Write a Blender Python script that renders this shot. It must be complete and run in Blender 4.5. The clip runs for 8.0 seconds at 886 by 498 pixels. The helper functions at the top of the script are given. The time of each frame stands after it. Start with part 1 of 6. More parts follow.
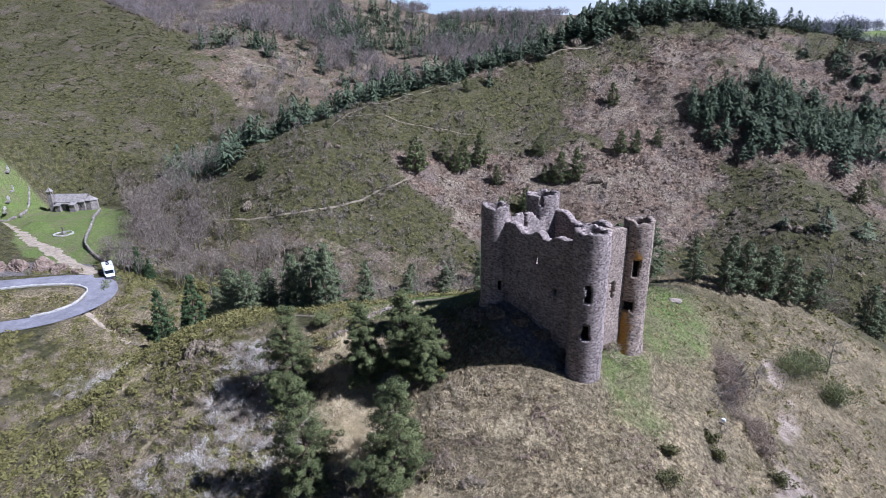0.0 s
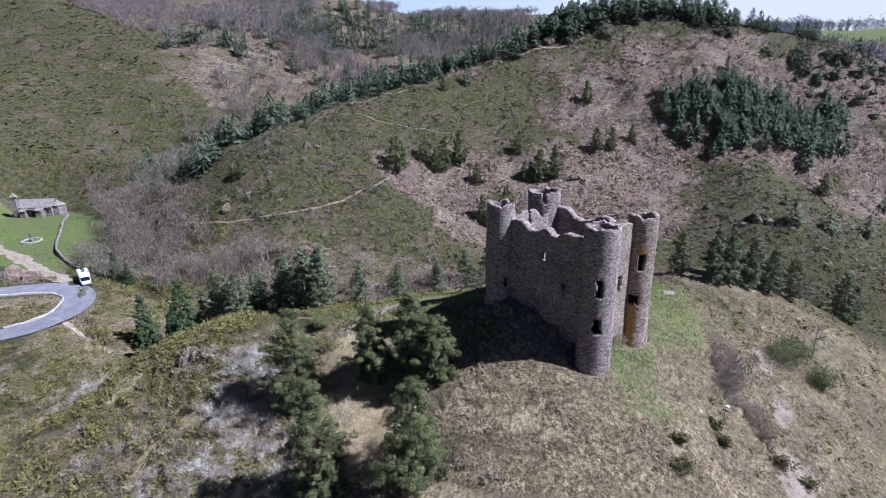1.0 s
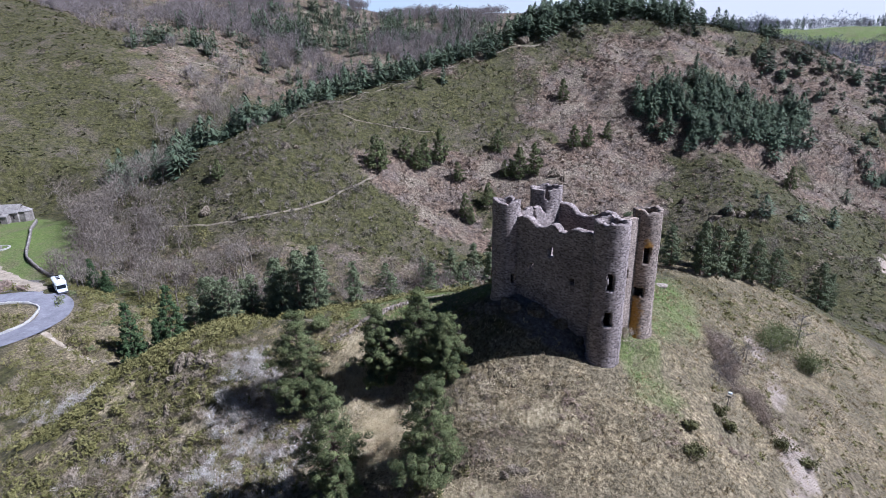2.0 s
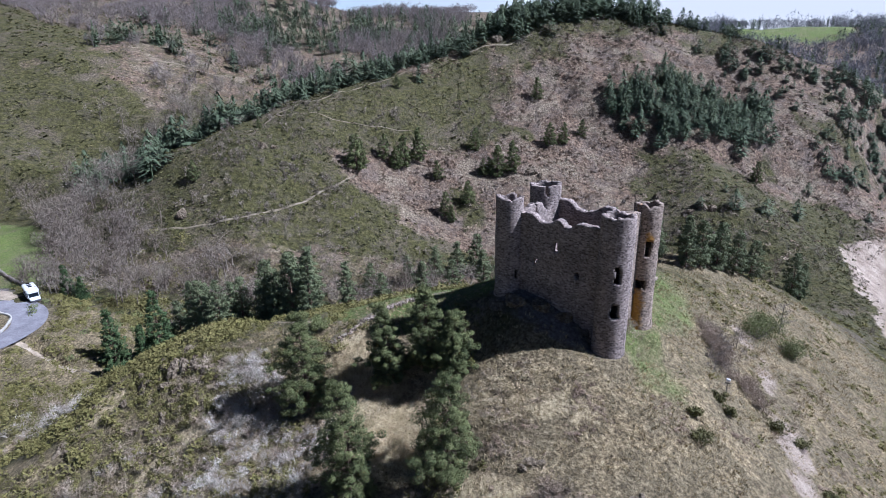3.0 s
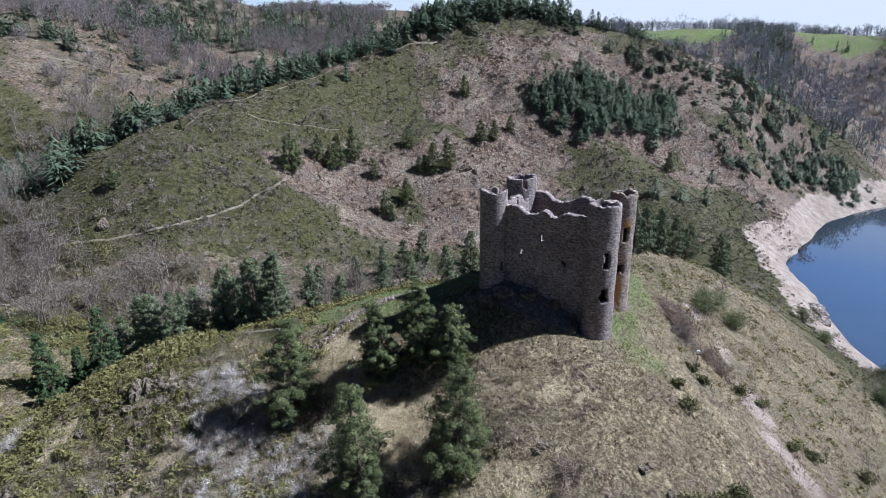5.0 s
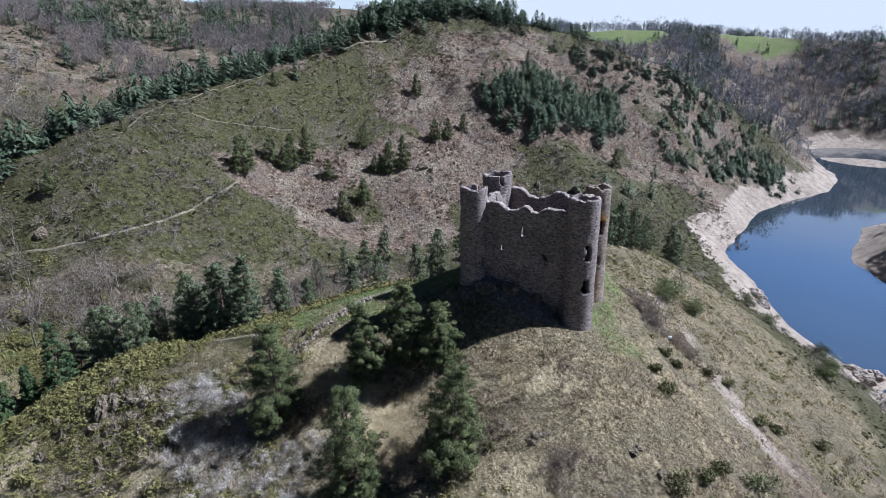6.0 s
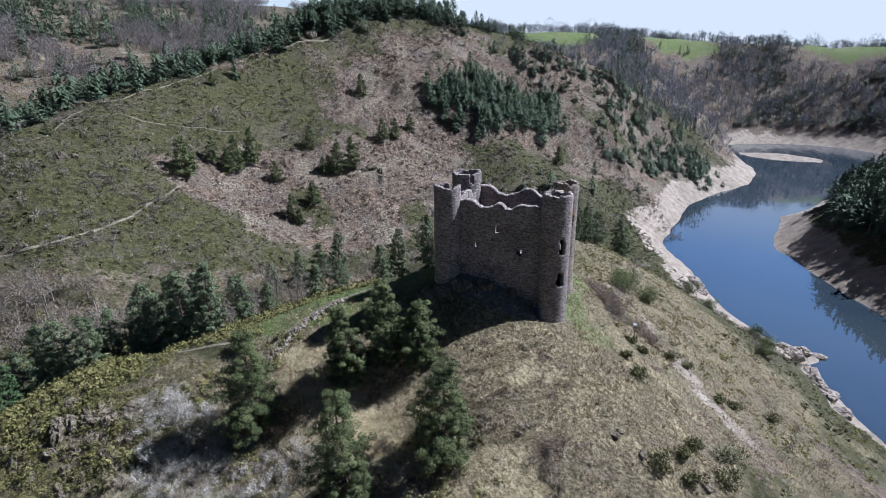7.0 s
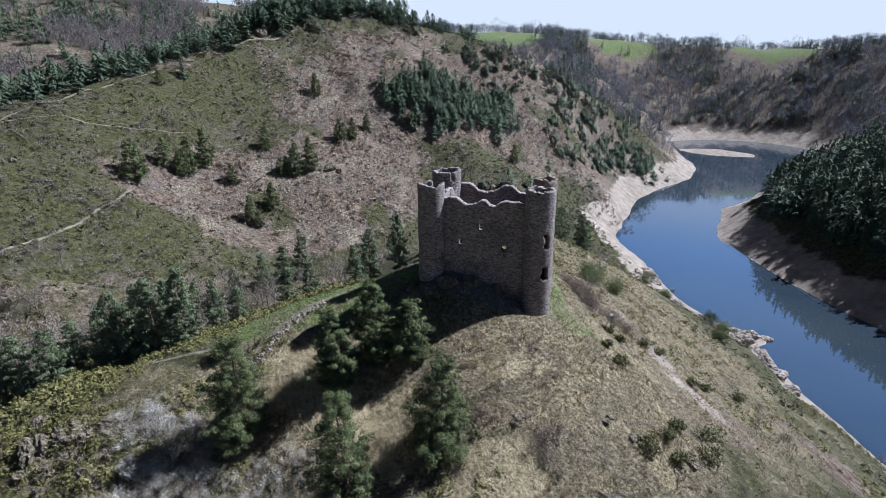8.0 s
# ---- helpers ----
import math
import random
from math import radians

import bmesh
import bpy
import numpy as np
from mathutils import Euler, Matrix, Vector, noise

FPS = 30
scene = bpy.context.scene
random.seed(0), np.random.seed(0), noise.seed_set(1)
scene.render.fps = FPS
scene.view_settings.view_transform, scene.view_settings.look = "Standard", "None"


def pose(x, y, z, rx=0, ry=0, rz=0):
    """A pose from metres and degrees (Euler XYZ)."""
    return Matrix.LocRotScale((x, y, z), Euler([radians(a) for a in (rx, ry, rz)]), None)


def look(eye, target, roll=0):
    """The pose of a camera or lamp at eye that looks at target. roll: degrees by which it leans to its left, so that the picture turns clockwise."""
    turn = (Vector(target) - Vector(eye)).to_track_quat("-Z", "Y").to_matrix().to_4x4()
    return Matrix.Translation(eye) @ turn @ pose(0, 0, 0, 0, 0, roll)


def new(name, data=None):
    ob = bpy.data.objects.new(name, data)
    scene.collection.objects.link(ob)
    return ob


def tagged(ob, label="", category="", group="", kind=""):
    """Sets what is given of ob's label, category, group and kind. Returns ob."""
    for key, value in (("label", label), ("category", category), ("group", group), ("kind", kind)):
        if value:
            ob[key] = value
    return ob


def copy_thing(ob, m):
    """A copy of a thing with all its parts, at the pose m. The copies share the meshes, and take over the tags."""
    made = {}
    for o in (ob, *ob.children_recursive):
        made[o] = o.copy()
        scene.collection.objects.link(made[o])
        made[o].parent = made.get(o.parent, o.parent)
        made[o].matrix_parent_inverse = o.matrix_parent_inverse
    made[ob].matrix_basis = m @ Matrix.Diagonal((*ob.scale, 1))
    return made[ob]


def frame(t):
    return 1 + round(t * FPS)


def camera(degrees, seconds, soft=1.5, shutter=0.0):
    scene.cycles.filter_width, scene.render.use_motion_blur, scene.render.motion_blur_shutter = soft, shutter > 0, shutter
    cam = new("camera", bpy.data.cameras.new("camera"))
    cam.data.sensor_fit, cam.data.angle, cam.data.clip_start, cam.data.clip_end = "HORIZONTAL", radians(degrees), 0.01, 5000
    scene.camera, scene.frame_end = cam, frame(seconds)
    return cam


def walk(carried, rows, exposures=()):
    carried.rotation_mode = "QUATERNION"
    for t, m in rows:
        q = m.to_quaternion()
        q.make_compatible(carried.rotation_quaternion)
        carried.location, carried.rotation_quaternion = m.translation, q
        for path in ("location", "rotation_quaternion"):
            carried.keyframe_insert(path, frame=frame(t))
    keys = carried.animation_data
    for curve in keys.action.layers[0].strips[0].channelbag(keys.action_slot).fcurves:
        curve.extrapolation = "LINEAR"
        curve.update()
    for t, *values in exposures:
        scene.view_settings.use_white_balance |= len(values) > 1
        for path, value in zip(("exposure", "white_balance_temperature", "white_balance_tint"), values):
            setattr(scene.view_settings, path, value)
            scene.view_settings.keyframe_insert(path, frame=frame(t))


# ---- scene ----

# ---- camera ----
cam = camera(79.5, 8.0, soft=0.4)
PATH = [
    (0.0, (-0.022, 0.008, 69.977), (-0.366, 1.876, 69.352), -0.80),
    (0.5, (-1.933, -0.420, 70.038), (-2.214, 1.458, 69.410), -0.90),
    (1.0, (-3.908, -0.797, 70.057), (-4.140, 1.087, 69.427), -0.95),
    (1.5, (-5.864, -1.075, 70.077), (-6.041, 0.814, 69.444), -1.08),
    (3.0, (-11.831, -1.749, 70.120), (-11.835, 0.145, 69.478), -1.20),
    (3.5, (-13.800, -1.839, 70.101), (-13.733, 0.053, 69.456), -1.20),
    (4.0, (-15.789, -1.814, 70.091), (-15.649, 0.073, 69.443), -1.20),
    (5.5, (-21.777, -1.209, 70.030), (-21.376, 0.637, 69.375), -1.08),
    (6.0, (-23.748, -0.818, 69.997), (-23.247, 1.003, 69.339), -0.98),
    (6.5, (-25.719, -0.356, 69.990), (-25.116, 1.434, 69.330), -0.84),
    (7.0, (-27.642, 0.190, 69.972), (-26.930, 1.939, 69.311), -0.70),
    (7.5, (-29.605, 0.833, 69.965), (-28.797, 2.538, 69.303), -0.60),
    (8.0, (-31.488, 1.510, 69.933), (-30.608, 3.179, 69.269), -0.50),
]
walk(cam, [(t, look(eye, target, roll)) for t, eye, target, roll in PATH], exposures=[(0.0, -0.24, 4980, 21), (8.0, -0.29, 4980, 12)])

# ---- daylight ----
SUN_FROM = Vector((0.985, -0.165, 0)).normalized()
SUN_HEIGHT = radians(48)
world = bpy.data.worlds.new("world")
scene.world = world
world.use_nodes = True
sky = world.node_tree.nodes.new("ShaderNodeTexSky")
sky.sky_type, sky.sun_disc = "NISHITA", False
sky.sun_elevation = SUN_HEIGHT
sky.sun_rotation = math.atan2(SUN_FROM.x, SUN_FROM.y)
sky.air_density, sky.dust_density, sky.ozone_density = 1.0, 0.05, 3.0
world.node_tree.links.new(sky.outputs[0], world.node_tree.nodes["Background"].inputs[0])
world.node_tree.nodes["Background"].inputs[1].default_value = 0.015
sun_lamp = bpy.data.lights.new("sun", "SUN")
sun_lamp.energy, sun_lamp.angle, sun_lamp.color = 10.8, radians(0.6), (1.0, 0.955, 0.90)
sun = new("sun", sun_lamp)
toward = Vector((SUN_FROM.x * math.cos(SUN_HEIGHT), SUN_FROM.y * math.cos(SUN_HEIGHT), math.sin(SUN_HEIGHT)))
sun.matrix_world = look(toward * 300, (0, 0, 0))

# ---- materials ----
def material(name, roughness=0.9):
    """A new node material: returns it, its node tree, its shader node and a helper that adds nodes."""
    mat = bpy.data.materials.new(name)
    mat.use_nodes = True
    tree = mat.node_tree
    shader = tree.nodes["Principled BSDF"]
    shader.inputs["Roughness"].default_value = roughness
    shader.inputs["Specular IOR Level"].default_value = 0.25
    return mat, tree, shader


def noise_node(tree, scale, detail=5.0, rough=0.6, stretch=None, source=None):
    if source is None:
        source = tree.nodes.new("ShaderNodeNewGeometry").outputs["Position"]
    if stretch:
        mapping = tree.nodes.new("ShaderNodeMapping")
        mapping.inputs["Scale"].default_value = stretch
        tree.links.new(source, mapping.inputs["Vector"])
        source = mapping.outputs["Vector"]
    node = tree.nodes.new("ShaderNodeTexNoise")
    node.inputs["Scale"].default_value = scale
    node.inputs["Detail"].default_value = detail
    node.inputs["Roughness"].default_value = rough
    tree.links.new(source, node.inputs["Vector"])
    return node.outputs["Fac"]


def ramp(tree, source, stops):
    node = tree.nodes.new("ShaderNodeValToRGB")
    while len(node.color_ramp.elements) < len(stops):
        node.color_ramp.elements.new(0.5)
    for element, (place, colour) in zip(node.color_ramp.elements, stops):
        element.position = place
        element.color = (*colour, 1) if len(colour) == 3 else colour
    tree.links.new(source, node.inputs["Fac"])
    return node.outputs["Color"]


def mix(tree, fac, a, b, blend="MIX"):
    node = tree.nodes.new("ShaderNodeMix")
    node.data_type, node.blend_type = "RGBA", blend
    for value, socket in ((fac, node.inputs[0]), (a, node.inputs[6]), (b, node.inputs[7])):
        if isinstance(value, bpy.types.NodeSocket):
            tree.links.new(value, socket)
        elif isinstance(value, (int, float)):
            socket.default_value = value
        else:
            socket.default_value = (*value, 1)
    return node.outputs[2]


def maths(tree, operation, a, b=0.0, clamp=False):
    node = tree.nodes.new("ShaderNodeMath")
    node.operation, node.use_clamp = operation, clamp
    for value, socket in ((a, node.inputs[0]), (b, node.inputs[1])):
        if isinstance(value, bpy.types.NodeSocket):
            tree.links.new(value, socket)
        else:
            socket.default_value = value
    return node.outputs[0]


def bump(tree, shader, height, strength, distance):
    node = tree.nodes.new("ShaderNodeBump")
    node.inputs["Strength"].default_value = strength
    node.inputs["Distance"].default_value = distance
    tree.links.new(height, node.inputs["Height"])
    tree.links.new(node.outputs["Normal"], shader.inputs["Normal"])


def island_random(tree):
    return tree.nodes.new("ShaderNodeNewGeometry").outputs["Random Per Island"]


def attribute(tree, name):
    node = tree.nodes.new("ShaderNodeAttribute")
    node.attribute_name = name
    return node.outputs["Fac"]


def foliage_material(name, dark, mid, light, roughness=0.85, clump=0.9, plants=False):
    """Leaves and needles: every small clump takes its own tone. plants: every plant of a joined cover has its own tone too."""
    mat, tree, shader = material(name, roughness)
    patch = noise_node(tree, clump, 4)
    if plants:
        fac = maths(tree, "ADD", maths(tree, "MULTIPLY", island_random(tree), 0.30), maths(tree, "MULTIPLY", attribute(tree, "tone"), 0.70))
        colour = mix(tree, 0.30, ramp(tree, fac, [(0.1, dark), (0.5, mid), (0.9, light)]), ramp(tree, patch, [(0.35, dark), (0.5, mid), (0.65, light)]))
    else:
        tone = ramp(tree, island_random(tree), [(0.0, dark), (0.5, mid), (1.0, light)])
        colour = mix(tree, 0.6, tone, ramp(tree, patch, [(0.35, dark), (0.5, mid), (0.65, light)]))
    tree.links.new(colour, shader.inputs["Base Color"])
    return mat


def bark_material(name, dark, light):
    mat, tree, shader = material(name)
    grain = noise_node(tree, 5.0, 4, stretch=(1, 1, 0.25))
    tree.links.new(ramp(tree, grain, [(0.3, dark), (0.7, light)]), shader.inputs["Base Color"])
    bump(tree, shader, grain, 0.6, 0.05)
    return mat


def ground_material():
    """Turf, straw, heath, bracken, bare soil, scree, sand and worn paths, by the zones of the land."""
    mat, tree, shader = material("ground", 0.95)
    broad, mid, fine = noise_node(tree, 0.035, 6), noise_node(tree, 0.28, 6), noise_node(tree, 2.2, 6, 0.7)
    tiny = noise_node(tree, 9.0, 4, 0.7)
    speck = noise_node(tree, 0.9, 8, 0.72)
    flecks = noise_node(tree, 1.7, 6, 0.75)
    heath = ramp(tree, speck, [(0.37, (0.021, 0.021, 0.007)), (0.46, (0.054, 0.051, 0.015)), (0.54, (0.082, 0.076, 0.023)), (0.64, (0.145, 0.126, 0.048))])
    heath = mix(tree, ramp(tree, flecks, [(0.55, (0, 0, 0)), (0.63, (0.8, 0.8, 0.8))]), heath, (0.130, 0.110, 0.050))
    heath = mix(tree, ramp(tree, mid, [(0.48, (0, 0, 0)), (0.66, (0.6, 0.6, 0.6))]), heath, ramp(tree, flecks, [(0.4, (0.05, 0.042, 0.027)), (0.6, (0.165, 0.138, 0.094))]))
    rust = ramp(tree, speck, [(0.38, (0.036, 0.025, 0.017)), (0.46, (0.115, 0.076, 0.049)), (0.55, (0.215, 0.150, 0.098)), (0.66, (0.38, 0.292, 0.19))])
    mauve = ramp(tree, flecks, [(0.38, (0.050, 0.038, 0.029)), (0.48, (0.130, 0.098, 0.073)), (0.62, (0.29, 0.230, 0.172))])
    bracken = mix(tree, ramp(tree, noise_node(tree, 0.13, 5, 0.65), [(0.47, (0, 0, 0)), (0.60, (1, 1, 1))]), rust, mauve)
    heath = mix(tree, ramp(tree, noise_node(tree, 0.075, 7, 0.7), [(0.52, (0, 0, 0)), (0.64, (0.6, 0.6, 0.6))]), heath, mauve)
    tan = ramp(tree, flecks, [(0.40, (0.075, 0.057, 0.037)), (0.5, (0.215, 0.168, 0.112)), (0.62, (0.43, 0.355, 0.245))])
    bracken = mix(tree, ramp(tree, noise_node(tree, 0.10, 6, 0.7), [(0.50, (0, 0, 0)), (0.60, (1, 1, 1))]), bracken, tan)
    gaps = ramp(tree, noise_node(tree, 3.4, 3, 0.6), [(0.40, (0.30, 0.28, 0.24)), (0.52, (1, 1, 1))])
    straw = ramp(tree, fine, [(0.36, (0.125, 0.097, 0.056)), (0.5, (0.315, 0.243, 0.132)), (0.63, (0.57, 0.458, 0.262))])
    olive = ramp(tree, fine, [(0.3, (0.095, 0.076, 0.040)), (0.5, (0.195, 0.158, 0.090)), (0.7, (0.34, 0.28, 0.17))])
    straw = mix(tree, ramp(tree, noise_node(tree, 0.22, 6, 0.7), [(0.38, (0, 0, 0)), (0.54, (0.85, 0.85, 0.85))]), straw, olive)
    straw = mix(tree, 0.68, straw, gaps, "MULTIPLY")
    olive = mix(tree, 0.35, olive, gaps, "MULTIPLY")
    turf = ramp(tree, fine, [(0.32, (0.075, 0.105, 0.022)), (0.52, (0.150, 0.195, 0.045)), (0.72, (0.25, 0.27, 0.10))])
    sand = ramp(tree, mid, [(0.3, (0.25, 0.190, 0.140)), (0.5, (0.37, 0.295, 0.22)), (0.72, (0.49, 0.405, 0.31))])
    rock = ramp(tree, fine, [(0.3, (0.07, 0.06, 0.055)), (0.55, (0.19, 0.165, 0.145)), (0.8, (0.36, 0.33, 0.29))])

    turf = mix(tree, ramp(tree, noise_node(tree, 0.16, 6, 0.7), [(0.44, (0, 0, 0)), (0.62, (0.6, 0.6, 0.6))]), turf, olive)

    def zone(name, sharp=3.0):
        worn = maths(tree, "ADD", attribute(tree, name), maths(tree, "MULTIPLY", maths(tree, "SUBTRACT", mid, 0.5), 1.1))
        return maths(tree, "MULTIPLY", maths(tree, "SUBTRACT", worn, 0.5 - 0.5 / sharp), sharp, clamp=True)

    colour = mix(tree, zone("bracken", 2.5), heath, bracken)
    colour = mix(tree, zone("straw", 2.5), colour, straw)
    # Bleached grass, paled further so that the dim slope looks sunlit.
    sunlit_hay = ramp(tree, noise_node(tree, 3.0, 6, 0.7, stretch=(1.0, 0.5, 0.35)), [(0.34, (0.22, 0.175, 0.105)), (0.5, (0.48, 0.385, 0.218)), (0.66, (0.70, 0.578, 0.352))])
    sunlit_hay = mix(tree, 0.45, sunlit_hay, gaps, "MULTIPLY")
    colour = mix(tree, zone("turf", 2.5), colour, turf)
    colour = mix(tree, zone("sunlit_hay", 2.5), colour, sunlit_hay)
    colour = mix(tree, zone("rock", 3.0), colour, rock)
    colour = mix(tree, zone("sand", 4.0), colour, sand)
    colour = mix(tree, 0.35, colour, ramp(tree, tiny, [(0.3, (0.25, 0.25, 0.25)), (0.7, (1, 1, 1))]), "MULTIPLY")
    colour = mix(tree, 0.5, colour, ramp(tree, broad, [(0.35, (0.72, 0.72, 0.70)), (0.65, (1, 1, 1))]), "MULTIPLY")
    tree.links.new(colour, shader.inputs["Base Color"])
    relief = maths(tree, "ADD", maths(tree, "MULTIPLY", fine, 0.5), maths(tree, "MULTIPLY", tiny, 0.22))
    relief = maths(tree, "ADD", relief, maths(tree, "MULTIPLY", speck, 0.9))
    bump(tree, shader, relief, 0.9, 0.6)
    return mat


def masonry_material(name, tint=(1, 1, 1), lichen=False):
    """Coursed rubble of grey-brown basalt and schist with pale mortar."""
    mat, tree, shader = material(name, 0.95)
    position = tree.nodes.new("ShaderNodeTexCoord").outputs["Object"]
    wobble = tree.nodes.new("ShaderNodeVectorMath")
    wobble.operation = "MULTIPLY_ADD"
    rough_noise = tree.nodes.new("ShaderNodeTexNoise")
    rough_noise.inputs["Scale"].default_value = 2.5
    tree.links.new(position, rough_noise.inputs["Vector"])
    tree.links.new(rough_noise.outputs["Color"], wobble.inputs[0])
    wobble.inputs[1].default_value = (0.05, 0.05, 0.03)
    tree.links.new(position, wobble.inputs[2])
    mapping = tree.nodes.new("ShaderNodeMapping")
    mapping.inputs["Scale"].default_value = (4.6, 4.6, 8.2)
    tree.links.new(wobble.outputs[0], mapping.inputs["Vector"])
    cells = tree.nodes.new("ShaderNodeTexVoronoi")
    cells.inputs["Scale"].default_value = 1.0
    tree.links.new(mapping.outputs[0], cells.inputs["Vector"])
    edges = tree.nodes.new("ShaderNodeTexVoronoi")
    edges.feature = "DISTANCE_TO_EDGE"
    edges.inputs["Scale"].default_value = 1.0
    tree.links.new(mapping.outputs[0], edges.inputs["Vector"])
    split = tree.nodes.new("ShaderNodeSeparateColor")
    tree.links.new(cells.outputs["Color"], split.inputs[0])
    stone = ramp(tree, split.outputs[0], [(0.0, (0.080, 0.064, 0.054)), (0.35, (0.215, 0.174, 0.142)), (0.7, (0.345, 0.285, 0.232)), (1.0, (0.50, 0.43, 0.355))])
    joint = ramp(tree, edges.outputs["Distance"], [(0.0, (1, 1, 1)), (0.14, (0, 0, 0))])
    stone = mix(tree, maths(tree, "MULTIPLY", joint, 0.75), stone, (0.36, 0.315, 0.26))
    weather = noise_node(tree, 0.45, 6, 0.65, source=position)
    stone = mix(tree, 0.75, stone, ramp(tree, weather, [(0.3, (0.55, 0.52, 0.50)), (0.6, (1.0, 0.95, 0.90))]), "MULTIPLY")
    if lichen:
        spread = maths(tree, "ADD", attribute(tree, "lichen"), maths(tree, "MULTIPLY", maths(tree, "SUBTRACT", noise_node(tree, 1.8, 6, source=position), 0.5), 1.2))
        amount = maths(tree, "MULTIPLY", maths(tree, "SUBTRACT", spread, 0.3), 2.2, clamp=True)
        growth = ramp(tree, noise_node(tree, 6.0, 3, source=position), [(0.3, (0.30, 0.145, 0.02)), (0.7, (0.58, 0.31, 0.035))])
        stone = mix(tree, maths(tree, "MULTIPLY", amount, 0.85), stone, growth)
    stone = mix(tree, 1.0, stone, tint, "MULTIPLY")
    tree.links.new(stone, shader.inputs["Base Color"])
    relief = maths(tree, "ADD", ramp(tree, edges.outputs["Distance"], [(0.0, (0, 0, 0)), (0.22, (1, 1, 1))]), maths(tree, "MULTIPLY", split.outputs[1], 0.5))
    bump(tree, shader, relief, 0.35, 0.03)
    return mat


def stone_material(name, dark, mid, light, scale=1.2):
    mat, tree, shader = material(name, 0.95)
    coarse, fine = noise_node(tree, scale, 7, 0.65), noise_node(tree, scale * 6, 5, 0.7)
    colour = ramp(tree, coarse, [(0.3, dark), (0.52, mid), (0.75, light)])
    colour = mix(tree, 0.5, colour, ramp(tree, fine, [(0.3, (0.45, 0.45, 0.45)), (0.65, (1, 1, 1))]), "MULTIPLY")
    tree.links.new(colour, shader.inputs["Base Color"])
    bump(tree, shader, maths(tree, "ADD", coarse, maths(tree, "MULTIPLY", fine, 0.4)), 0.9, 0.3)
    return mat


def paint_material(name, colour, roughness=0.5, metal=0.0, wear=0.12):
    mat, tree, shader = material(name, roughness)
    shader.inputs["Metallic"].default_value = metal
    dirt = noise_node(tree, 3.0, 5)
    worn = tuple(c * (1 - wear * 2.5) for c in colour)
    tree.links.new(ramp(tree, dirt, [(0.35, worn), (0.65, colour)]), shader.inputs["Base Color"])
    return mat


def sky_material():
    """The lower sky: white haze over the hills, deepening to blue above, brighter towards the sun."""
    mat = bpy.data.materials.new("hazy horizon sky")
    mat.use_nodes = True
    tree = mat.node_tree
    tree.nodes.clear()
    split = tree.nodes.new("ShaderNodeSeparateXYZ")
    tree.links.new(tree.nodes.new("ShaderNodeNewGeometry").outputs["Position"], split.inputs[0])
    aside = maths(tree, "ADD", maths(tree, "DIVIDE", split.outputs[0], 5200.0), 0.42, clamp=True)
    low = ramp(tree, aside, [(0.25, (0.72, 0.84, 0.86)), (0.45, (0.88, 0.91, 0.86)), (0.65, (1.0, 0.97, 0.89))])
    sunward = maths(tree, "ADD", maths(tree, "MULTIPLY", split.outputs[0], SUN_FROM.x / 3300), maths(tree, "MULTIPLY", split.outputs[1], SUN_FROM.y / 3300))
    sunward = maths(tree, "ADD", maths(tree, "MULTIPLY", sunward, 0.5), 0.5, clamp=True)
    high = ramp(tree, sunward, [(0.38, (0.03, 0.08, 0.25)), (0.62, (0.20, 0.34, 0.64)), (0.85, (0.38, 0.60, 1.0))])
    upward = maths(tree, "DIVIDE", split.outputs[2], 3300.0, clamp=True)
    colour = mix(tree, ramp(tree, upward, [(0.15, (0, 0, 0)), (0.30, (1, 1, 1))]), low, high)
    colour = mix(tree, ramp(tree, upward, [(0.30, (0, 0, 0)), (0.70, (1, 1, 1))]), colour, (0.03, 0.068, 0.18))
    glow = tree.nodes.new("ShaderNodeEmission")
    tree.links.new(colour, glow.inputs["Color"])
    out = tree.nodes.new("ShaderNodeOutputMaterial")
    tree.links.new(glow.outputs[0], out.inputs["Surface"])
    return mat


def water_material():
    mat, tree, shader = material("water", 0.03)
    shader.inputs["Specular IOR Level"].default_value = 1.0
    shader.inputs["IOR"].default_value = 2.0
    depth = noise_node(tree, 0.02, 3)
    tree.links.new(ramp(tree, depth, [(0.3, (0.030, 0.042, 0.056)), (0.7, (0.044, 0.054, 0.060))]), shader.inputs["Base Color"])
    ripple = noise_node(tree, 0.6, 4, 0.6)
    bump(tree, shader, ripple, 0.03, 0.08)
    return mat


GROUND = ground_material()
MASONRY = masonry_material("castle masonry", (0.86, 0.86, 0.93))
LICHEN_MASONRY = masonry_material("lichened castle masonry", (0.86, 0.83, 0.80), lichen=True)
ROCK = stone_material("outcrop rock", (0.055, 0.040, 0.026), (0.19, 0.150, 0.100), (0.41, 0.342, 0.245), 2.0)
PALE_ROCK = stone_material("shore rock", (0.14, 0.11, 0.09), (0.33, 0.27, 0.21), (0.52, 0.45, 0.36))
WATER_SURFACE = water_material()
NEEDLES = foliage_material("pine needles", (0.042, 0.052, 0.018), (0.092, 0.106, 0.037), (0.175, 0.182, 0.068))
BLUE_NEEDLES = foliage_material("bluish pine needles", (0.052, 0.066, 0.031), (0.112, 0.130, 0.060), (0.190, 0.206, 0.105))
FIR_NEEDLES = foliage_material("fir needles", (0.024, 0.042, 0.014), (0.050, 0.080, 0.027), (0.100, 0.130, 0.050))
# Needle tone raised partly to imitate haze over the distant woods.
HAZED_NEEDLES = foliage_material("conifer needles lightened for haze", (0.046, 0.063, 0.034), (0.083, 0.107, 0.057), (0.140, 0.162, 0.088), plants=True, clump=0.25)
